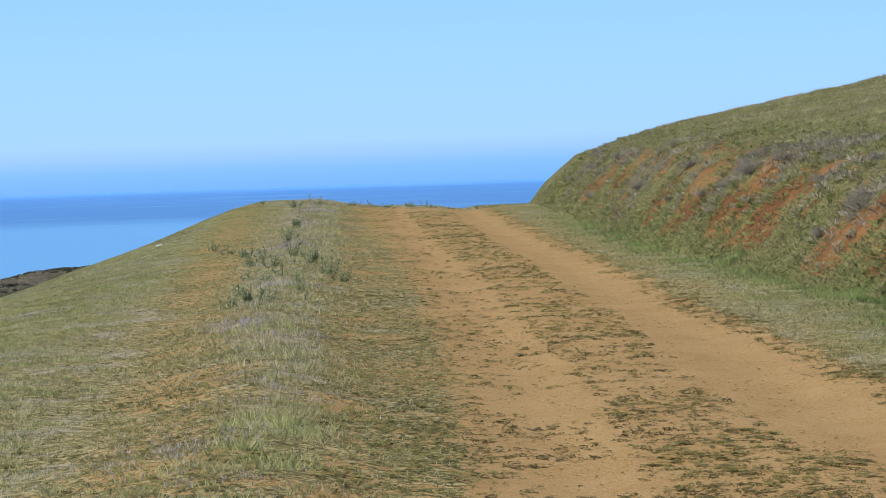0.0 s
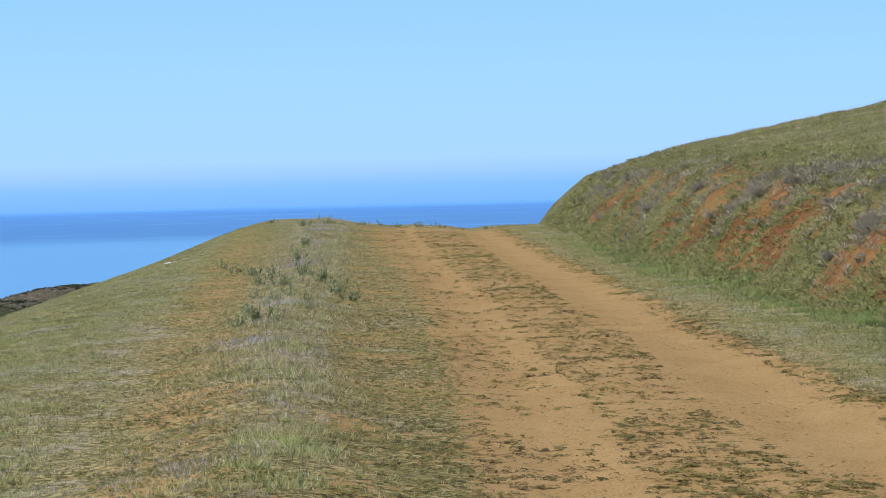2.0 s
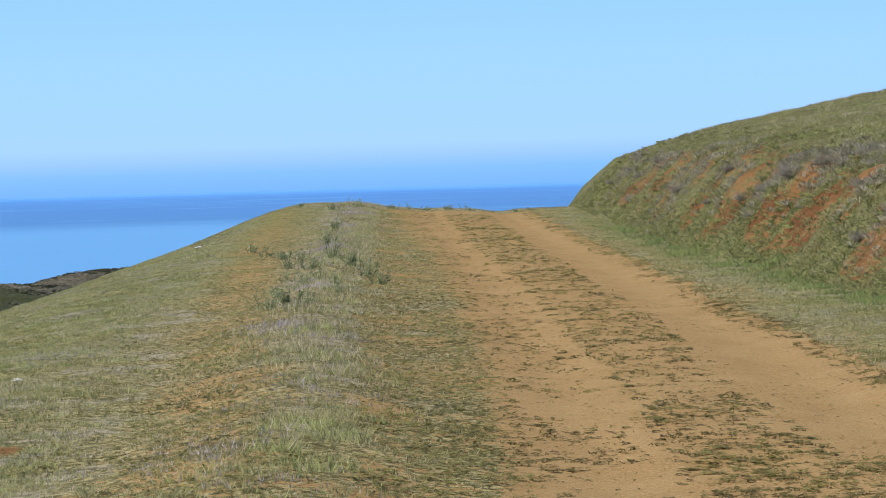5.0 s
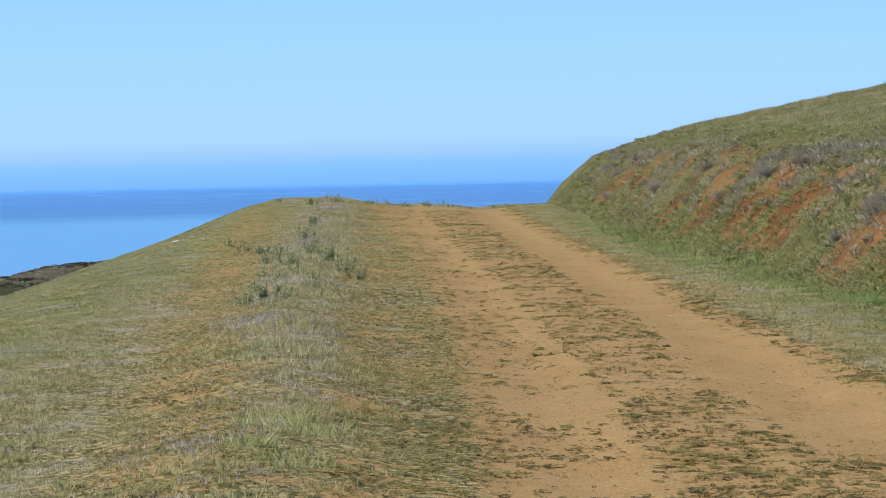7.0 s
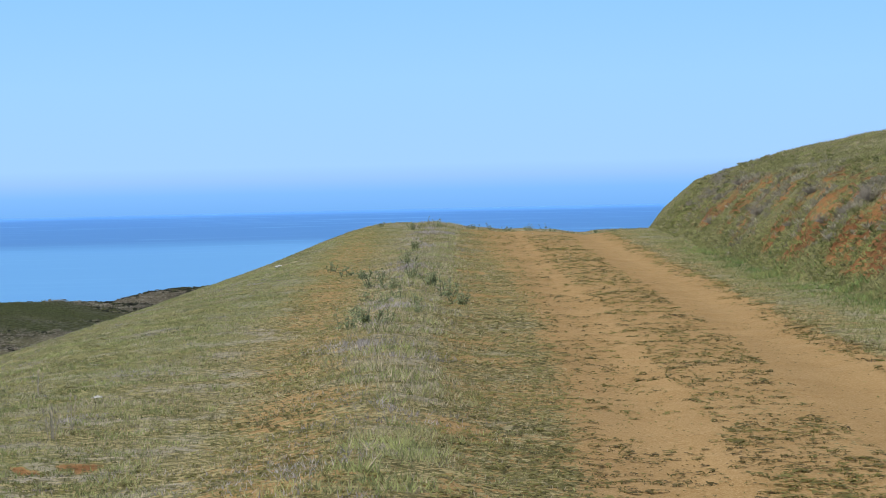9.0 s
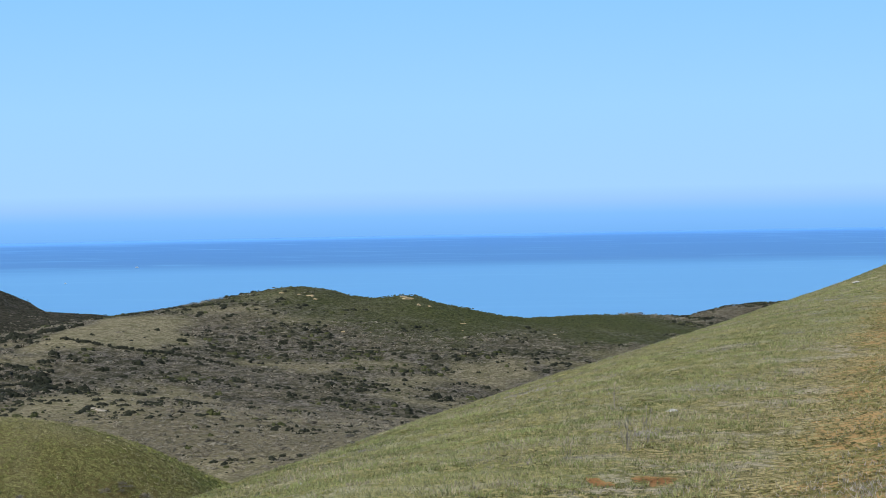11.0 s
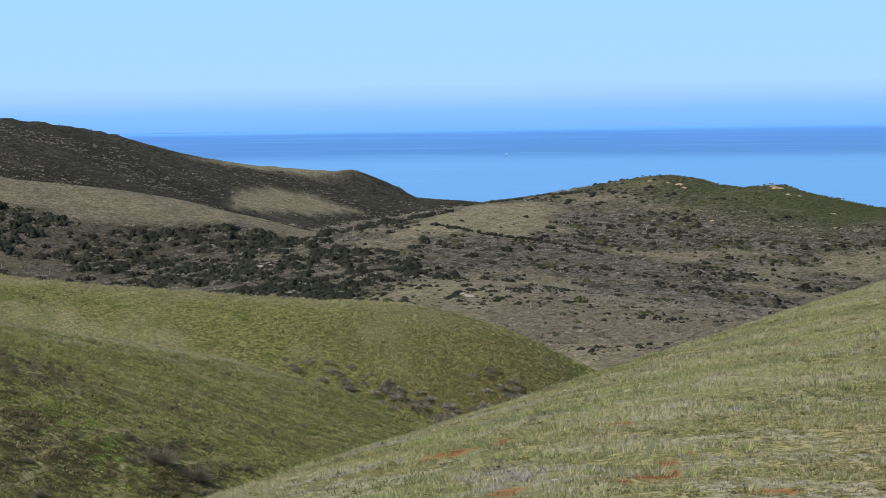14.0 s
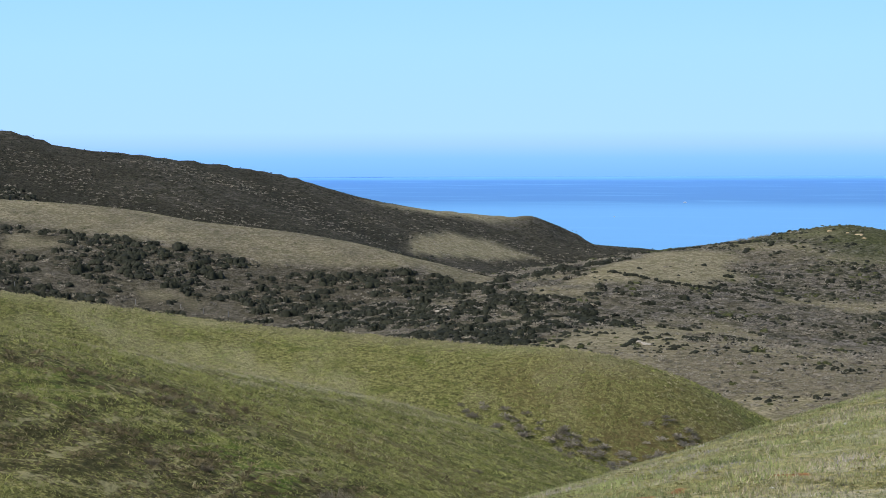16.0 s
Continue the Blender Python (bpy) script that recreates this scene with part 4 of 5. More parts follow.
def grow_scrub():
    n = 210000
    x, y = rng.uniform(-640, -70, n), rng.uniform(460, 1100, n)
    keep = (np.arctan2(-x, y) > radians(5)) & (np.arctan2(-x, y) < radians(37))
    x, y = x[keep], y[keep]
    z, kind, drop = land(x, y)
    r = np.hypot(x, y)
    rise = z - height_at(x * (1 - 6 / r), y * (1 - 6 / r))
    keep = (rise > -0.6) & (z > -72)                 # the slopes that look up to the track
    x, y, z, kind, drop = x[keep], y[keep], z[keep], kind[keep], drop[keep]
    masks = land_masks(x, y, z, kind, drop)
    is_ = lambda name: kind == NAMES.index(name) + 1
    dice, clump = rng.uniform(0, 1, len(x)), rough(x, y * 1.4, 22, 90) + 0.45 * rough(x, y, 7, 93)
    belt = is_("pale_ridge") | (is_("dark_ridge") & (y < 700)) | ((kind == len(NAMES) + 1) & (x < -225)) | (is_("spur") & (x < -224)) | (is_("twin_peaks") & (((x < -268) & (y < 690)) | ((x < -240) & (y < 626))))
    belt = belt & (masks["pale"] < 0.15)
    want = belt & (dice < np.clip(0.19 + 0.55 * clump, 0.008, 0.45))
    grow_shrubs("valley_shrubs", "dense dark green shrubs in the valley", SHRUB_DARK, x[want], y[want], 0.7 + 1.9 * rng.uniform(0, 1, want.sum()) ** 1.6, 3, 24, 0.52)
    some = belt & ~want & (dice > 0.86)
    grow_shrubs("valley_brush", "grey leafless brush among the dark shrubs", SHRUB_GREY, x[some], y[some], rng.uniform(0.5, 1.3, some.sum()), 0, 20)
    ridge = is_("dark_ridge") & (y >= 700) & (masks["pale"] < 0.5) & (dice < np.clip(0.19 + 0.2 * clump, 0.02, 0.4))
    grow_shrubs("ridge_shrubs", "dark low shrubs covering the far ridge", SHRUB_DARK, x[ridge], y[ridge], rng.uniform(0.4, 1.1, ridge.sum()) * (1 - 0.6 * ramp(drop[ridge], 2.0, 0.6)), 1, 2, 0.45)
    bare = is_("dark_ridge") & (y >= 700) & (dice > 0.88 - 0.35 * clump) & (drop > 5)
    grow_shrubs("ridge_brush", "grey brush among the dark shrubs of the far ridge", SHRUB_GREY, x[bare], y[bare], rng.uniform(0.35, 0.9, bare.sum()), 0, 12, 0.5)
    face = (is_("twin_peaks") | is_("spur") | is_("cape") | (kind == len(NAMES) + 1)) & ~belt & (masks["verdant"] < 0.5)
    clump = rough(x * 0.7, y * 1.1, 15, 91) + 0.5 * rough(x, y * 0.6, 5, 94)
    thick = np.clip(0.72 + 0.8 * clump, 0.06, 1.0) * (1 - 0.98 * masks["pale"])
    low_spur = is_("spur") & (x > -212) & (dice < 0.75)
    some = (face & (dice < thick)) | low_spur
    tint = 0.22 + 0.6 * rng.uniform(0, 1, len(x)) + 1.0 * rough(x * 0.55, y * 1.2, 17, 95) + 0.55 * rough(x, y * 0.6, 5, 49) - 0.35 * low_spur
    for name, label, material, pick in (("grey_scrub", "grey leafless scrub on the valley slope", SHRUB_GREY, tint < 0.56), ("dark_scrub", "dark green scrub on the valley slope", SHRUB_DARK, (tint >= 0.56) & (tint < 1.02)), ("olive_scrub", "olive green scrub on the valley slope", SHRUB_OLIVE, tint >= 1.02)):
        at = some & pick
        grow_shrubs(name, label, material, x[at], y[at], 0.3 + 1.2 * rng.uniform(0, 1, at.sum()) ** 2.6, 0 if material is SHRUB_GREY else 2, 11 if material is SHRUB_GREY else 2, 0.5)
    dots = is_("pale_ridge") & (masks["pale"] >= 0.5) & (dice < 0.10)
    grow_shrubs("ridge_tufts", "small grey-green tufts on the pale grass ridge", SHRUB_OLIVE, x[dots], y[dots], rng.uniform(0.2, 0.6, dots.sum()), 0, 14, 0.5)
    line = smooth_line([(-261, 648, 0), (-246, 647.6, 0), (-233, 652.6, 0), (-217, 649, 0)], 90)
    lx, ly = line[:, 0] + rng.normal(0, 0.5, len(line)), line[:, 1] + rng.normal(0, 0.8, len(line))
    grow_shrubs("track_hedge", "dark scrub along an old track below the twin hills", SHRUB_DARK, lx, ly, rng.uniform(0.5, 1.0, len(lx)), 3, 8, 0.8)
    green = (dice < 0.5 * masks["verdant"])
    grow_shrubs("hilltop_scrub", "low olive scrub over the twin hilltops", SHRUB_OLIVE, x[green], y[green], rng.uniform(0.3, 0.9, green.sum()), 1, 4, 0.4)


def grow_hill_tufts():
    """Grass tussocks on the two hills across the gully."""
    n, k = 80000, 7
    a, d = rng.uniform(radians(17), radians(37), n), 72 * (390 / 72) ** rng.uniform(0, 1, n)
    x, y = -d * np.sin(a), d * np.cos(a)
    z, kind, drop = land(x, y)
    rise = z - height_at(x * (1 - 3 / d), y * (1 - 3 / d))
    at = ((kind == 1) | (kind == 2)) & (rise > -0.25) & (rng.uniform(0, 1, n) < 0.75 + 0.6 * rough(x, y, 2.5, 96))
    masks = land_masks(x, y, z, kind, drop)
    worn = np.maximum(masks["brushy"], 0.95 * masks["straw"] * (kind == 1) * ramp(drop, 0.1, 0.3))
    at = at & (rng.uniform(0, 1, n) > 0.8 * worn)
    x, y, d, drop = (np.repeat(v[at], k) for v in (x, y, d, drop))
    clump = (0.06 + 0.0005 * d) * np.repeat(rng.uniform(0.5, 1.5, at.sum()), k)
    bias = np.repeat(rng.normal(0.5, 0.30, at.sum()), k) + 0.35 * rough(x, y, 3, 98) + 0.3 * ramp(drop, 0.9, 0.2)
    dry = np.repeat(rng.uniform(0, 1, at.sum()), k) < np.clip(0.18 + 0.85 * ramp(drop, 0.9, 0.2) + 0.35 * rough(x, y, 7, 97), 0.02, 0.9)
    x, y = x + clump * rng.normal(0, 0.9, len(x)), y + clump * rng.normal(0, 0.9, len(x))
    z = height_at(x, y)
    tall = (0.06 + 0.0005 * d) * rng.uniform(0.5, 1.5, len(x))
    wide = (0.012 + 0.0003 * d) * rng.uniform(0.6, 1.6, len(x))
    tone = np.clip(bias + rng.normal(0, 0.12, len(x)), 0, 1)
    for name, label, material, pick in (("hill_grass", "green tussocky grass on the hills across the gully", HILL_GREEN, ~dry), ("hill_straw", "dry straw tussocks on the hills across the gully", HILL_STRAW, dry)):
        blades(name, label, "grass", material, x[pick], y[pick], tall[pick], wide[pick], 1.6, z[pick], tone[pick])


# clumps of grey brush on the cut bank: place and size
CLUMPS = [(3.74, 35.0, 0.55), (3.95, 34.6, 0.45), (3.3, 44.0, 0.6), (3.15, 45.2, 0.45), (4.38, 45.6, 0.5), (3.36, 50.4, 0.5), (4.26, 28.0, 0.45), (4.13, 27.75, 0.35), (4.4, 28.3, 0.4), (4.21, 30.4, 0.35), (5.0, 33.0, 0.5), (4.75, 33.3, 0.5),
          (4.49, 34.2, 0.45), (4.13, 33.2, 0.4), (2.95, 55.5, 0.5), (3.2, 57.5, 0.5), (3.6, 40.2, 0.4), (3.1, 51.4, 0.45), (4.0, 47.5, 0.45), (3.45, 38.0, 0.35)]


def grow_bank_brush():
    """Low grey brush and green tufts, too small to tell apart, over the cut bank and its brow."""
    n = 70000
    y = 22.0 * (63.0 / 22.0) ** rng.uniform(0, 1, n)
    x = bank_foot(y) + rng.uniform(0.05, 3.4, n)
    u = x - bank_foot(y)
    patch = 0.8 * rough(x * 0.5, y, 1.2, 101) + 0.5 * lump(x, y, 0.3, 102)
    clump = np.max([np.exp(-((x - cx) / (0.75 * s)) ** 2 - ((y - cy) / (1.2 * s)) ** 2) for cx, cy, s in CLUMPS], 0)
    brow = np.exp(-((u - 1.3) / 0.45) ** 2)
    dice = rng.uniform(0, 1, n)
    grey = dice < np.clip(0.30 * clump + 0.03 * brow + 0.10 * (patch - 0.15) * ramp(u, 0.4, 0.9), 0.0, 0.6) * ramp(u, 3.0, 1.6)
    green = ~grey & (dice < np.clip(0.20 + 0.28 * patch + 0.16 * np.exp(-((u - 0.3) / 0.3) ** 2), 0.05, 0.6) * ramp(u, 3.4, 1.8))
    size = rng.uniform(0.04, 0.12, n)
    grow_shrubs("bank_brush", "low grey leafless brush on the cut bank", BANK_GREY, x[grey], y[grey], size[grey], 0, 24, 0.9, 0.034)
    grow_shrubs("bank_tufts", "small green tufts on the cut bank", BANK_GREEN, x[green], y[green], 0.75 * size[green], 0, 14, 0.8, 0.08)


def grow_hill_brush():
    """Low dark brush in patches on the near grass hill."""
    n = 60000
    x, y = rng.uniform(-75, -44, n), rng.uniform(76, 122, n)
    z, kind, drop = land(x, y)
    worn = land_masks(x, y, z, kind, drop)["brushy"]
    at = (kind == 1) & (rng.uniform(0, 1, n) < 0.20 * worn * np.clip(0.4 + 1.2 * rough(x, y, 1.6, 43), 0, 1))
    grow_shrubs("hill_brush", "low dark brown brush in patches on the grassy hill", HILL_BRUSH, x[at], y[at], rng.uniform(0.10, 0.32, at.sum()), 0, 18, 0.8, 0.06)


def grow_gully_brush():
    n = 30000
    x, y = rng.uniform(-170, -40, n), rng.uniform(80, 330, n)
    keep = np.arctan2(-x, y) > radians(15)
    x, y = x[keep], y[keep]
    h1, _ = ridge_height("near_hill", x, y)
    h2, _ = ridge_height("second_hill", x, y)
    h0 = hilltop(x, y)
    low = np.sort(np.stack([h0, h1, h2]), 0)
    seam = low[2] - low[1]
    at = (seam < 3.0 + 2.2 * rough(x, y, 12, 99)) & (rng.uniform(0, 1, len(x)) < 0.6) & (h0 < low[1])
    tail = np.maximum.reduce([blob(x, y, -124, 306.5, 9, 3.5, -10), blob(x, y, -119.5, 315, 4, 5.5), 0.9 * blob(x, y, -136, 308.5, 10, 2.5, -8)]) * rng.uniform(0, 1, len(x)) > 0.22
    at = at | tail
    grow_shrubs("gully_brush", "grey leafless brush along the gully between the grass hills", SHRUB_GREY, x[at], y[at], rng.uniform(0.35, 0.95, at.sum()), 0, 55, 0.8, 0.045)


HILL_GREEN = leaf_material("hill_green_blades", (0.076, 0.092, 0.023), (0.41, 0.435, 0.140), None, 0.2, 0.8)
HILL_BRUSH = leaf_material("dark_brush_twigs", (0.085, 0.070, 0.033), (0.27, 0.23, 0.125), None, 0.3, 0.7)
BANK_GREY = leaf_material("bank_grey_twigs", (0.15, 0.135, 0.085), (0.66, 0.61, 0.46), None, 0.4, 0.68)
HILL_TWIG = leaf_material("brown_twigs", (0.15, 0.130, 0.085), (0.36, 0.32, 0.225), None, 0.4, 0.7)
HILL_STRAW = leaf_material("hill_straw_blades", (0.18, 0.165, 0.08), (0.42, 0.39, 0.21), None, 0.2, 0.75)

grow_turf()
grow_bank_grass()
grow_track_tufts()
grow_bank_brush()
grow_scrub()
grow_hill_tufts()
grow_hill_brush()
grow_gully_brush()


# ---------------------------------------------------------------- single things
def part(name, verts, faces, material, parent, label="", smooth=False):
    """A mesh object under a thing or under a part."""
    ob = new(name, mesh_of(name, verts, faces, material, smooth))
    ob.data.attributes.new("tone", "FLOAT", "POINT").data.foreach_set("value", np.full(len(ob.data.vertices), 0.7, np.float32))
    ob.parent = parent
    if label:
        ob["label"] = label
    return ob


def rods(starts, ends, r0, r1):
    """Three-sided tapered rods, as verts and triangles."""
    starts, ends = np.asarray(starts, float), np.asarray(ends, float)
    n = len(starts)
    way = ends - starts
    way /= np.linalg.norm(way, axis=1, keepdims=True)
    side = np.cross(way, np.where(np.abs(way[:, 2:]) > 0.9, (1.0, 0, 0), (0, 0, 1.0)))
    side /= np.linalg.norm(side, axis=1, keepdims=True)
    other = np.cross(way, side)
    a = np.arange(3) / 3 * 2 * np.pi
    ring = np.cos(a)[None, :, None] * side[:, None] + np.sin(a)[None, :, None] * other[:, None]
    verts = np.concatenate([starts[:, None] + ring * r0, ends[:, None] + ring * r1], 1).reshape(-1, 3)
    k = np.arange(n)[:, None, None] * 6
    i, j = np.arange(3), (np.arange(3) + 1) % 3
    tri = np.concatenate([np.stack([i, j, j + 3], -1), np.stack([i, j + 3, i + 3], -1)])[None] + k
    return verts, tri.reshape(-1, 3)


def leaf_pairs(at, way, length, g):
    """Pointed leaves, two triangles each, folded a little along the middle."""
    n = len(at)
    side = np.cross(way, g.normal(0, 1, (n, 3)))
    side /= np.linalg.norm(side, axis=1, keepdims=True)
    up = np.cross(side, way)
    tip, mid = at + way * length[:, None], at + way * length[:, None] * 0.45
    w = length[:, None] * 0.24
    verts = np.stack([at, mid + side * w + up * w * 0.3, tip, mid - side * w + up * w * 0.3], 1).reshape(-1, 3)
    k = np.arange(n)[:, None] * 4
    return verts, np.concatenate([k + np.array([0, 1, 2]), k + np.array([0, 2, 3])])


def make_weed(seed, stems, tall, leafy):
    """A bushy weed: stems with broad leaves up their length, and a low skirt of leaves."""
    g = np.random.default_rng(seed)
    root = new("weed")
    a = g.uniform(0, 2 * np.pi, stems)
    foot = np.stack([np.cos(a), np.sin(a), 0 * a], -1) * g.uniform(0, 0.10, stems)[:, None]
    way = np.stack([np.cos(a), np.sin(a), 0 * a], -1) * g.uniform(0.05, 0.7, stems)[:, None] + (0, 0, 1)
    top = foot + way * (tall * g.uniform(0.45, 1.0, stems))[:, None]
    for a, b in zip(foot, top):
        part("stem", *rods([a - (0, 0, 0.02)], [b], 0.005, 0.0025), WEED_STEM, root)
    n = stems * leafy
    pick = np.repeat(np.arange(stems), leafy)
    up = g.uniform(0.0, 1.0, n)[:, None]
    at = foot[pick] + (top - foot)[pick] * up
    b = g.uniform(0, 2 * np.pi, n)
    lw = np.stack([np.cos(b), np.sin(b), g.uniform(-0.1, 0.9, n)], -1)
    lw /= np.linalg.norm(lw, axis=1, keepdims=True)
    part("foliage", *leaf_pairs(at, lw, g.uniform(0.028, 0.062, n) * (1.15 - 0.45 * up[:, 0]), g), WEED_LEAF, root)
    return root


def make_dry_bush(seed, twigs, bark, leaf):
    """A half-bare bush: grey twigs fanning out, with small dull leaves."""
    g = np.random.default_rng(seed)
    root = new("dry_bush")
    a, up = g.uniform(0, 2 * np.pi, twigs), g.uniform(0.08, 1, twigs)
    flat = np.sqrt(1 - up * up * 0.9)
    out = np.stack([np.cos(a) * flat, np.sin(a) * flat, up * 0.72], -1) * g.uniform(0.5, 1.05, twigs)[:, None]
    foot = np.stack([np.cos(a), np.sin(a), 0 * a], -1) * g.uniform(0, 0.25, twigs)[:, None] - (0, 0, 0.12)
    part("twig_tangle", *rods(foot, out, 0.010, 0.005), bark, root)
    n = twigs * 4
    pick = np.repeat(np.arange(twigs), 4)
    at = foot[pick] + (out - foot)[pick] * g.uniform(0.45, 1.0, n)[:, None]
    lw = g.normal(0, 1, (n, 3)) + (0, 0, 0.5)
    lw /= np.linalg.norm(lw, axis=1, keepdims=True)
    part("foliage", *leaf_pairs(at, lw, g.uniform(0.04, 0.10, n), g), leaf, root)
    return root


def make_stone(name, seed, stretch, material):
    """A worn stone: an uneven, flattened ball."""
    bm = bmesh.new()
    bmesh.ops.create_icosphere(bm, subdivisions=2, radius=1.0)
    for v in bm.verts:
        d = v.co.normalized()
        v.co = d * (1 + 0.45 * noise.noise(d * 1.7 + Vector((seed, 0, 0))) + 0.35 * noise.noise(d * 3.7 + Vector((0, seed, 0))))
        v.co = Vector((v.co.x * stretch[0], v.co.y * stretch[1], v.co.z * stretch[2]))
    me = bpy.data.meshes.new(name)
    bm.to_mesh(me)
    bm.free()
    me.materials.append(material)
    return new(name, me)


def stand(ob, x, y, size=1.0, turn=0.0, sink=0.0, lean=(0, 0)):
    ob.matrix_basis = pose(x, y, float(height_at(x, y)[0]) - sink, lean[0], lean[1], turn) @ Matrix.Scale(size, 4)
    return ob


def place_copies(kinds, spots, label, category, group, sink=0.0):
    """spots: x, y, size, kind. The first of each kind is the thing itself, the others are its copies."""
    used = set()
    for k, (x, y, size, which) in enumerate(spots):
        ob = kinds[which]
        m = pose(x, y, float(height_at(x, y)[0]) - sink, 0, 0, (k * 77) % 360) @ Matrix.Scale(size, 4)
        if which in used:
            ob = copy_thing(ob, m)
            ob.matrix_basis = m
        else:
            used.add(which)
            ob.matrix_basis = m
        tagged(ob, label, category, group)


WEED_STEM = plain_material("weed_stems", (0.26, 0.26, 0.15), (0.36, 0.34, 0.20), 30)
BUSH_LEAF = leaf_material("dull_bush_leaves", (0.32, 0.30, 0.23), (0.62, 0.58, 0.48), None, 0.5, 0.85)

# weeds on the grass berm beside the track, and low ones along the brow
weeds = [make_weed(11, 6, 0.20, 12), make_weed(12, 5, 0.16, 11), make_weed(13, 11, 0.17, 14), make_weed(14, 6, 0.12, 11)]
place_copies(weeds, [(-3.34, 40.4, 1.0, 1), (-2.93, 38.3, 1.0, 1), (-2.27, 33.5, 1.1, 0), (-1.78, 25.6, 1.0, 2), (-1.95, 25.3, 0.9, 0), (-1.60, 25.2, 0.85, 0), (-1.85, 29.1, 0.8, 0), (-1.70, 29.5, 0.9, 1), (-1.85, 34.7, 1.1, 0),
                     (-1.56, 32.7, 1.1, 2), (-2.1, 30.2, 0.8, 1), (-2.3, 36.0, 0.8, 0), (-2.6, 37.2, 0.9, 2), (-2.05, 27.6, 0.7, 1), (-1.5, 28.3, 0.8, 1), (-1.95, 32.0, 0.9, 2), (-1.4, 26.8, 0.6, 3), (-2.2, 40.5, 0.9, 2), (-2.4, 43.5, 0.8, 0), (-1.27, 30.9, 1.2, 0), (-1.08, 29.8, 0.9, 2), (-2.42, 47.1, 1.0, 2), (-2.95, 56.4, 1.0, 2), (-2.58, 57.7, 1.1, 0), (-3.8, 58.9, 0.8, 3)],
             "green leafy weed standing on the grass berm", "weed", "weeds on the berm")
place_copies([make_weed(21, 7, 0.12, 9), make_weed(22, 3, 0.20, 4)], [(-1.86, 60.0, 1.0, 0), (-1.47, 60.2, 1.0, 1), (-1.17, 60.0, 0.9, 0), (-0.74, 60.3, 0.8, 1), (-0.65, 60.0, 1.0, 0), (-0.31, 60.2, 1.1, 1), (-0.2, 60.0, 0.8, 0), (0.23, 60.1, 0.7, 0), (0.77, 60.0, 0.7, 0), (1.14, 60.1, 0.6, 0)],
             "small weed on the brow where the track ends", "weed", "weeds along the brow")

# half-bare bushes on the cut bank
bank_bushes = [make_dry_bush(31, 200, DRY_TWIG, BUSH_LEAF), make_dry_bush(32, 160, DRY_TWIG, BUSH_LEAF), make_dry_bush(33, 240, DRY_TWIG, BUSH_LEAF)]
BANK = [(3.31, 51.2, 0.45), (2.73, 50.2, 0.42), (3.26, 42.75, 0.40), (3.25, 39.8, 0.22), (3.45, 36.8, 0.34), (3.61, 35.1, 0.38), (3.79, 34.2, 0.48), (4.19, 45.4, 0.42), (4.16, 33.9, 0.34), (4.24, 31.0, 0.36), (4.04, 32.7, 0.28),
        (4.37, 28.5, 0.50), (3.92, 28.8, 0.32), (4.64, 33.6, 0.40), (3.1, 43.8, 0.34), (3.31, 34.2, 0.24), (4.23, 28.1, 0.42), (2.97, 51.4, 0.40), (4.06, 47.5, 0.40), (3.77, 32.6, 0.22),
        (3.05, 55.5, 0.40), (2.70, 57.0, 0.34), (3.35, 57.5, 0.38), (3.80, 50.0, 0.34), (3.6, 40.2, 0.30), (4.5, 31.8, 0.38), (4.75, 30.2, 0.42), (4.1, 36.4, 0.36), (4.35, 38.9, 0.36), (4.6, 41.8, 0.34)]
place_copies(bank_bushes, [(x, y, 0.55 * size, k % 3) for k, (x, y, size) in enumerate(BANK)], "half-bare grey bush clinging to the cut bank", "bush", "bushes on the bank")



def make_shrub(seed, lobes):
    """A broad evergreen shrub: a few stems under a ragged crown of merging lobes and leaf sprays."""
    g = np.random.default_rng(seed)
    root = new("shrub")
    verts, tri = thicket_shape(lobes, 110, seed)
    part("crown", verts * (1, 1, 0.66), tri, SHRUB_DARK, root, smooth=True)
    a = g.uniform(0, 2 * np.pi, 4)
    foot = np.stack([0.1 * np.cos(a), 0.1 * np.sin(a), 0 * a - 0.1], -1)
    for p, q in zip(foot, foot + np.stack([0.35 * np.cos(a), 0.35 * np.sin(a), 0 * a + 0.5], -1)):
        part("stem", *rods([p], [q], 0.045, 0.02), HILL_TWIG, root)
    return root


def place_valley_shrubs():
    """The shrubs that stand out of the valley's thickets, kept clear of one another."""
    g = np.random.default_rng(77)
    x, y = g.uniform(-420, -232, 6000), g.uniform(545, 690, 6000)
    z, kind, drop = land(x, y)
    pale = land_masks(x, y, z, kind, drop)["pale"]
    rise = z - height_at(x * 0.991, y * 0.991)
    thick = rough(x, y * 1.4, 22, 90) + 0.45 * rough(x, y, 7, 93)
    spots = []
    for px, py, ok in zip(x, y, (pale < 0.15) & (rise > 0) & (thick > -0.25) & (np.arctan2(-x, y) > radians(22))):
        if ok and len(spots) < 130 and all((px - qx) ** 2 + (py - qy) ** 2 > 49 for qx, qy, *_ in spots):
            spots.append((px, py, g.uniform(1.5, 3.0), len(spots) % 5))
    kinds = [make_shrub(61 + k, 5 + k % 3) for k in range(5)]
    place_copies(kinds, spots, "broad dark green shrub in the valley thicket", "shrub", "dark shrubs in the valley")


place_valley_shrubs()


def make_green_bush(seed):
    """A small rounded bush of fresher green, with a short stem."""
    root = new("bush")
    verts, tri = thicket_shape(4, 90, seed)
    part("crown", verts * (1, 1, 0.8), tri, SHRUB_OLIVE, root, smooth=True)
    part("stem", *rods([(0, 0, -0.15)], [(0.05, 0.02, 0.4)], 0.06, 0.03), HILL_TWIG, root)
    return root


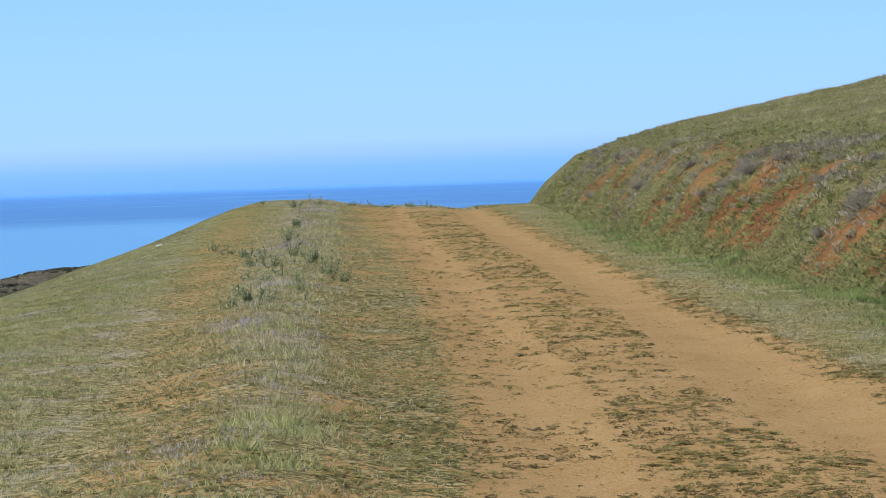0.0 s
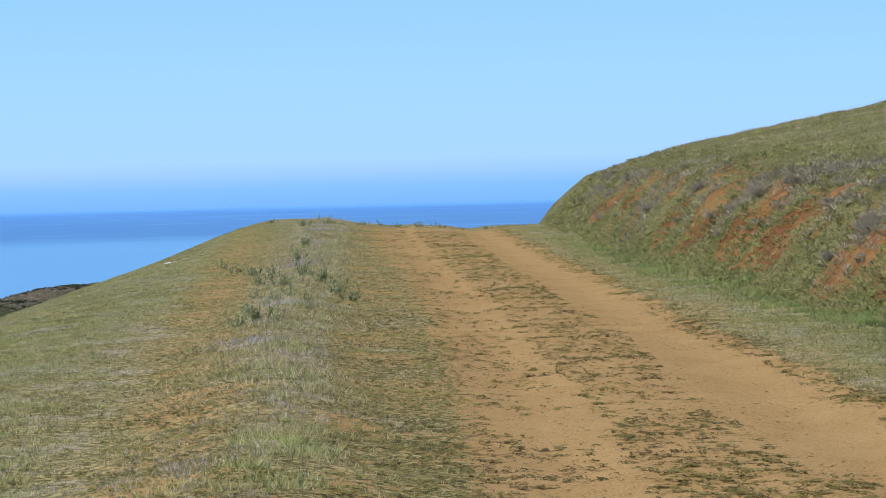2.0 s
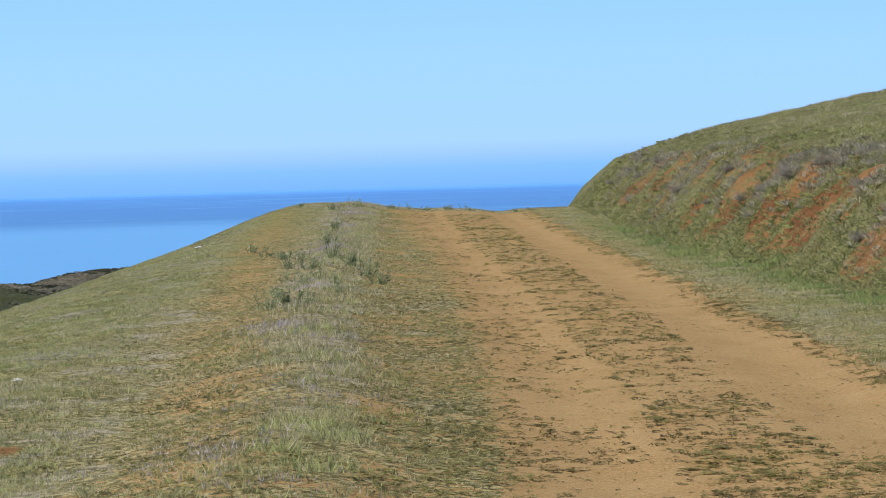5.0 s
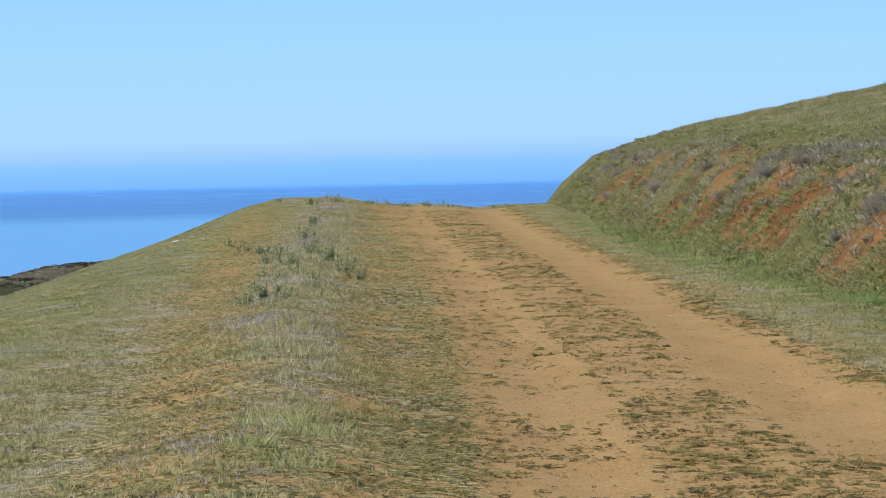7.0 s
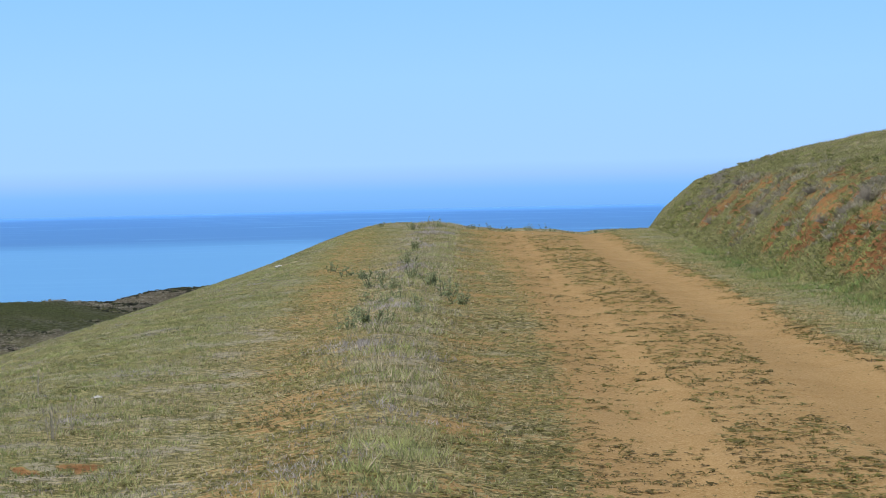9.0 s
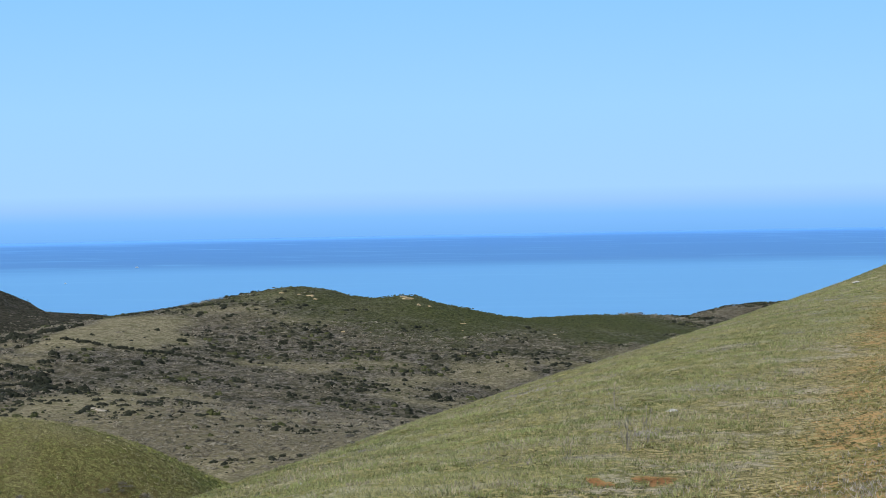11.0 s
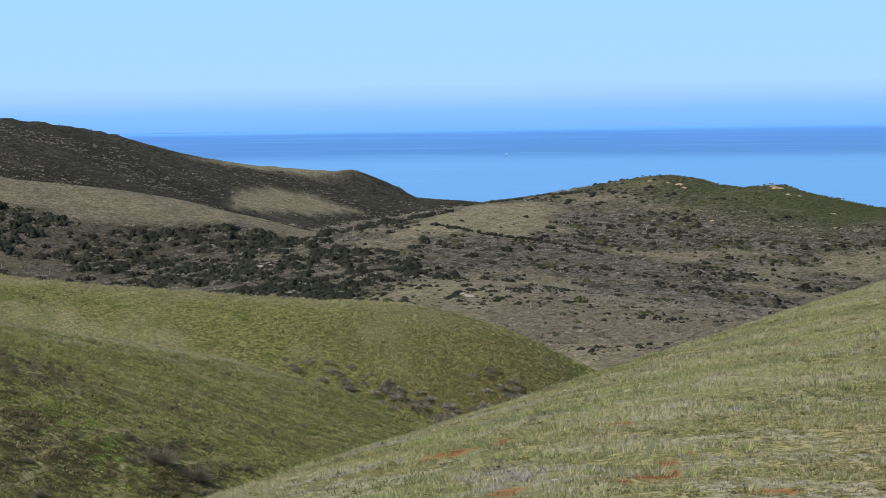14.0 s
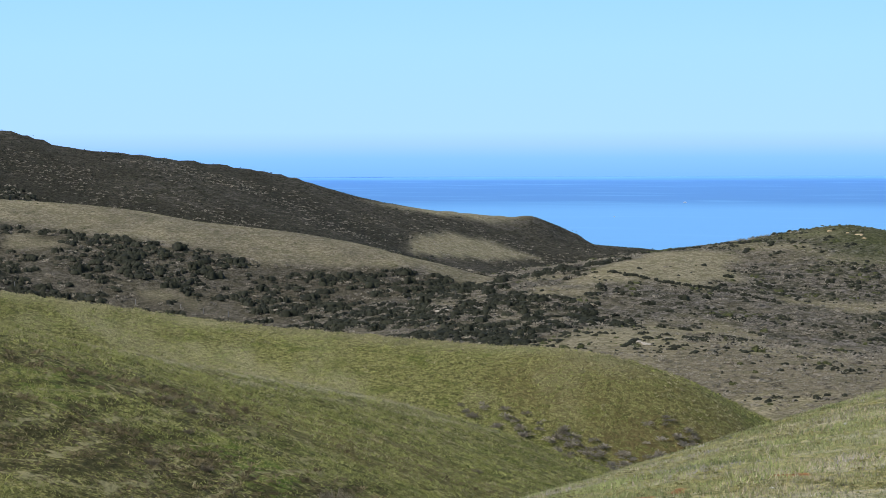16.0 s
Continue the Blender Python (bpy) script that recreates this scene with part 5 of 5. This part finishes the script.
place_copies([make_green_bush(81), make_green_bush(82), make_green_bush(83)],
             [(-172.6, 488.3, 1.1, 0), (-184.2, 533.9, 1.6, 1), (-182.9, 534.6, 1.2, 2), (-179.8, 511.8, 1.0, 2), (-173.2, 502.6, 0.8, 0), (-218.9, 526.0, 1.2, 1), (-157.8, 466.7, 0.7, 2), (-206.7, 606.4, 1.3, 0), (-198.4, 557.7, 1.1, 1), (-172.5, 528.2, 1.0, 2), (-175.5, 568.6, 1.2, 0)],
             "rounded olive green bush alone on the scrubby slope", "bush", "green bushes on the valley slope")
dark = [make_shrub(91, 4), make_shrub(92, 6)]
place_copies(dark, [(-163.3, 611.6, 1.8, 0), (-162.8, 632.8, 2.2, 1), (-159.3, 632.4, 1.9, 0), (-215.6, 685.1, 1.7, 1), (-239.3, 673.6, 1.6, 0), (-235.6, 630.4, 1.8, 1), (-239.3, 617.4, 1.9, 0), (-225.2, 589.5, 1.5, 1), (-219.8, 589.6, 1.6, 0), (-188.7, 634.3, 1.7, 1), (-188.4, 660.7, 1.5, 0), (-231.8, 635.9, 1.9, 1)],
             "dark green shrub among grey scrub on the slope", "shrub", "dark shrubs on the valley slope")

# brush on the grass hill across the gully
hill_bushes = [make_dry_bush(41, 260, HILL_TWIG, HILL_TWIG), make_dry_bush(42, 180, HILL_TWIG, HILL_TWIG)]
HILL = [(-49.36, 94.3, 1.1), (-49.97, 93.1, 0.5), (-47.89, 94.2, 1.0), (-48.85, 98.8, 0.6), (-53.53, 91.7, 0.7), (-56.99, 96.3, 0.6), (-48.26, 99.4, 0.8), (-50.68, 113.4, 0.8), (-59.66, 129.6, 0.7), (-69.4, 164.6, 0.9), (-66.54, 165.3, 1.1), (-60.95, 101.2, 0.9), (-49.35, 85.2, 0.8),
        (-51.5, 88.0, 0.7), (-54.6, 89.5, 0.8), (-52.6, 84.6, 0.8), (-59.4, 100.6, 0.7), (-46.9, 93.0, 0.7)]
place_copies(hill_bushes, [(x, y, size * (0.9 if k < 3 else 0.55), k % 2) for k, (x, y, size) in enumerate(HILL)], "leafless grey-brown bush on the grassy hillside", "bush", "bushes on the hillside")

# pale stones in the grass
for k, (x, y, size) in enumerate([(-3.79, 10.68, 0.013), (-4.18, 12.37, 0.020), (-5.07, 16.39, 0.012), (-5.42, 13.65, 0.010), (-3.30, 19.63, 0.030), (-4.59, 45.4, 0.05)]):
    rock = make_stone("stone", 3.1 * k, (1.5, 0.9, 0.55), STONE)
    stand(rock, x, y, size, 40 * k, 0.0)
    tagged(rock, "small pale stone lying in the grass", "stone", "stones in the grass")

# tan outcrops near the twin hilltops
for k, (x, y, size) in enumerate([(-226.4, 743.6, 1.7), (-229.5, 744.5, 1.0), (-224.0, 741.0, 1.2), (-200.5, 751.2, 2.0), (-202.0, 753.0, 1.2), (-195.5, 744.6, 1.5), (-192.5, 745.0, 1.0), (-206.0, 706.8, 1.3), (-198.7, 707.7, 1.0), (-235.8, 747.7, 1.4), (-179.2, 728.7, 1.2), (-177.0, 720.0, 0.9), (-161.3, 726.0, 0.8), (-154.5, 731.2, 0.9)]):
    rock = make_stone("outcrop", 5.3 * k, (1.3, 1.0, 0.5), ROCK)
    stand(rock, x, y, 0.75 * size, 55 * k, 0.25 * size)
    tagged(rock, "bare tan rock outcrop below the twin hilltops", "rock", "outcrops on the twin hills")

# pale rocks in the valley
for k, (x, y, size) in enumerate([(-283.5, 597.5, 1.4), (-281.0, 599.0, 0.9), (-250.0, 551.1, 1.2), (-210.4, 537.4, 0.7), (-208.5, 535.5, 0.6), (-207.1, 533.8, 0.8)]):
    rock = make_stone("valley_rock", 7.7 * k, (1.5, 1.0, 0.5), VALLEY_ROCK)
    stand(rock, x, y, size, 35 * k, 0.15 * size)
    tagged(rock, "pale rock among the scrub of the valley", "rock", "rocks in the valley")


def make_post(seed):
    """A weathered fence post, thinner at the top, with a slanted cut."""
    bm = bmesh.new()
    bmesh.ops.create_cone(bm, cap_ends=True, segments=8, radius1=0.11, radius2=0.085, depth=1.5)
    for v in bm.verts:
        v.co.z += 0.55 + (0.3 * v.co.x if v.co.z > 0 else 0)
        v.co.x += 0.02 * noise.noise(v.co * 3 + Vector((seed, 0, 0)))
    me = bpy.data.meshes.new("fence_post")
    bm.to_mesh(me)
    bm.free()
    me.materials.append(POST)
    return new("fence_post", me)


POST = plain_material("weathered_wood", (0.30, 0.28, 0.25), (0.45, 0.42, 0.38), 12)
for k, (x, y) in enumerate([(-394.0, 581.8), (-377.4, 588.1), (-366.2, 593.5), (-355.0, 596.6), (-348.3, 596.1), (-341.9, 597.3)]):
    post = stand(make_post(k), x, y, 1.0, 50 * k, 0.0)
    tagged(post, "weathered grey wooden fence post at the valley's edge", "fence post", "fence posts in the valley")


def make_boat():
    """A small white boat: a pointed hull with a low cabin."""
    root = new("boat")
    bm = bmesh.new()
    outline = [(-4.5, -1.2), (2.0, -1.3), (5.0, 0.0), (2.0, 1.3), (-4.5, 1.2)]
    low, high = [bm.verts.new((x * 0.85, y * 0.7, -0.3)) for x, y in outline], [bm.verts.new((x, y, 1.1)) for x, y in outline]
    bm.faces.new(low[::-1]), bm.faces.new(high)
    for k in range(5):
        bm.faces.new((low[k], low[(k + 1) % 5], high[(k + 1) % 5], high[k]))
    me = bpy.data.meshes.new("hull")
    bm.to_mesh(me)
    bm.free()
    me.materials.append(HULL)
    new("hull", me).parent = root
    bm = bmesh.new()
    bmesh.ops.create_cube(bm, size=1.0, matrix=Matrix.Translation((-0.8, 0, 1.9)) @ Matrix.Diagonal((3.4, 1.7, 1.6, 1)))
    bmesh.ops.bevel(bm, geom=bm.edges[:], offset=0.15, segments=2, affect="EDGES")
    me = bpy.data.meshes.new("cabin")
    bm.to_mesh(me)
    bm.free()
    me.materials.append(HULL)
    new("cabin", me).parent = root
    return root


boat = make_boat()
boat.matrix_basis = pose(-1061.6, 2848.9, SEA + 0.2, 0, 0, 160) @ Matrix.Scale(0.5, 4)
tagged(boat, "small white boat far out on the sea", "boat", "boats at sea")
tagged(copy_thing(boat, pose(-955.1, 2377.8, SEA + 0.1, 0, 0, 160) @ Matrix.Scale(0.6, 4)), "small white boat far out on the sea", "boat", "boats at sea")


# a tall dry grass plume on the slope
def make_plume(seed, stalks):
    g = np.random.default_rng(seed)
    root = new("grass_plume")
    a = g.uniform(0, 2 * np.pi, stalks)
    foot = np.stack([np.cos(a), np.sin(a), 0 * a], -1) * g.uniform(0, 0.04, stalks)[:, None]
    top = foot * 2.2 + np.stack([0 * a, 0 * a, g.uniform(0.16, 0.30, stalks)], -1) + g.normal(0, 0.02, (stalks, 3))
    way = (top - foot) / np.linalg.norm(top - foot, axis=1, keepdims=True)
    for a, b, w in zip(foot, top, way):
        stalk = part("stalk", *rods([a - (0, 0, 0.02)], [b], 0.002, 0.001), DRY_TWIG, root)
        part("seed_head", *leaf_pairs((b - w * 0.02)[None], w[None], g.uniform(0.04, 0.07, 1), g), BLADE_DRY, stalk)
    return root


place_copies([make_plume(51, 12), make_plume(52, 7)], [(-3.05, 16.5, 0.75, 0), (-3.0, 16.9, 0.7, 1), (-3.3, 15.9, 0.5, 1), (-3.81, 20.1, 0.6, 1)],
             "tall dry grass plume standing in the turf", "grass plume", "dry grass plumes")


# tufts of longer grass on the slope beside the path
def make_grass_tuft(seed, count):
    g = np.random.default_rng(seed)
    root = new("grass_tuft")
    for name, share, material in (("foliage", 0.75, BLADE_GREEN), ("straw", 0.25, BLADE_DRY)):
        n = int(count * share)
        a, r = g.uniform(0, 2 * np.pi, n), g.uniform(0, 0.05, n)
        foot = np.stack([r * np.cos(a), r * np.sin(a), 0 * a - 0.01], -1)
        tip = foot + np.stack([np.cos(a), np.sin(a), 0 * a], -1) * g.uniform(0.01, 0.06, n)[:, None] + np.stack([0 * a, 0 * a, g.uniform(0.025, 0.07, n)], -1)
        side = np.stack([-np.sin(a), np.cos(a), 0 * a], -1) * 0.0035
        part(name, np.stack([foot - side, foot + side, tip], 1).reshape(-1, 3), np.arange(3 * n).reshape(-1, 3), material, root)
    return root


def place_grass_tufts():
    g = np.random.default_rng(29)
    spots = []
    while len(spots) < 64:
        y = g.uniform(10.0, 27.0)
        x = path_left(y) - g.uniform(0.4, 3.4)
        if lump(x, y, 1.1, 41) > -0.1:
            spots.append((float(x), float(y), g.uniform(0.6, 1.15), len(spots) % 4))
    place_copies([make_grass_tuft(71 + k, 60 + 10 * k) for k in range(4)], spots, "tuft of longer green and dry grass on the slope", "grass tuft", "grass tufts on the slope")


place_grass_tufts()
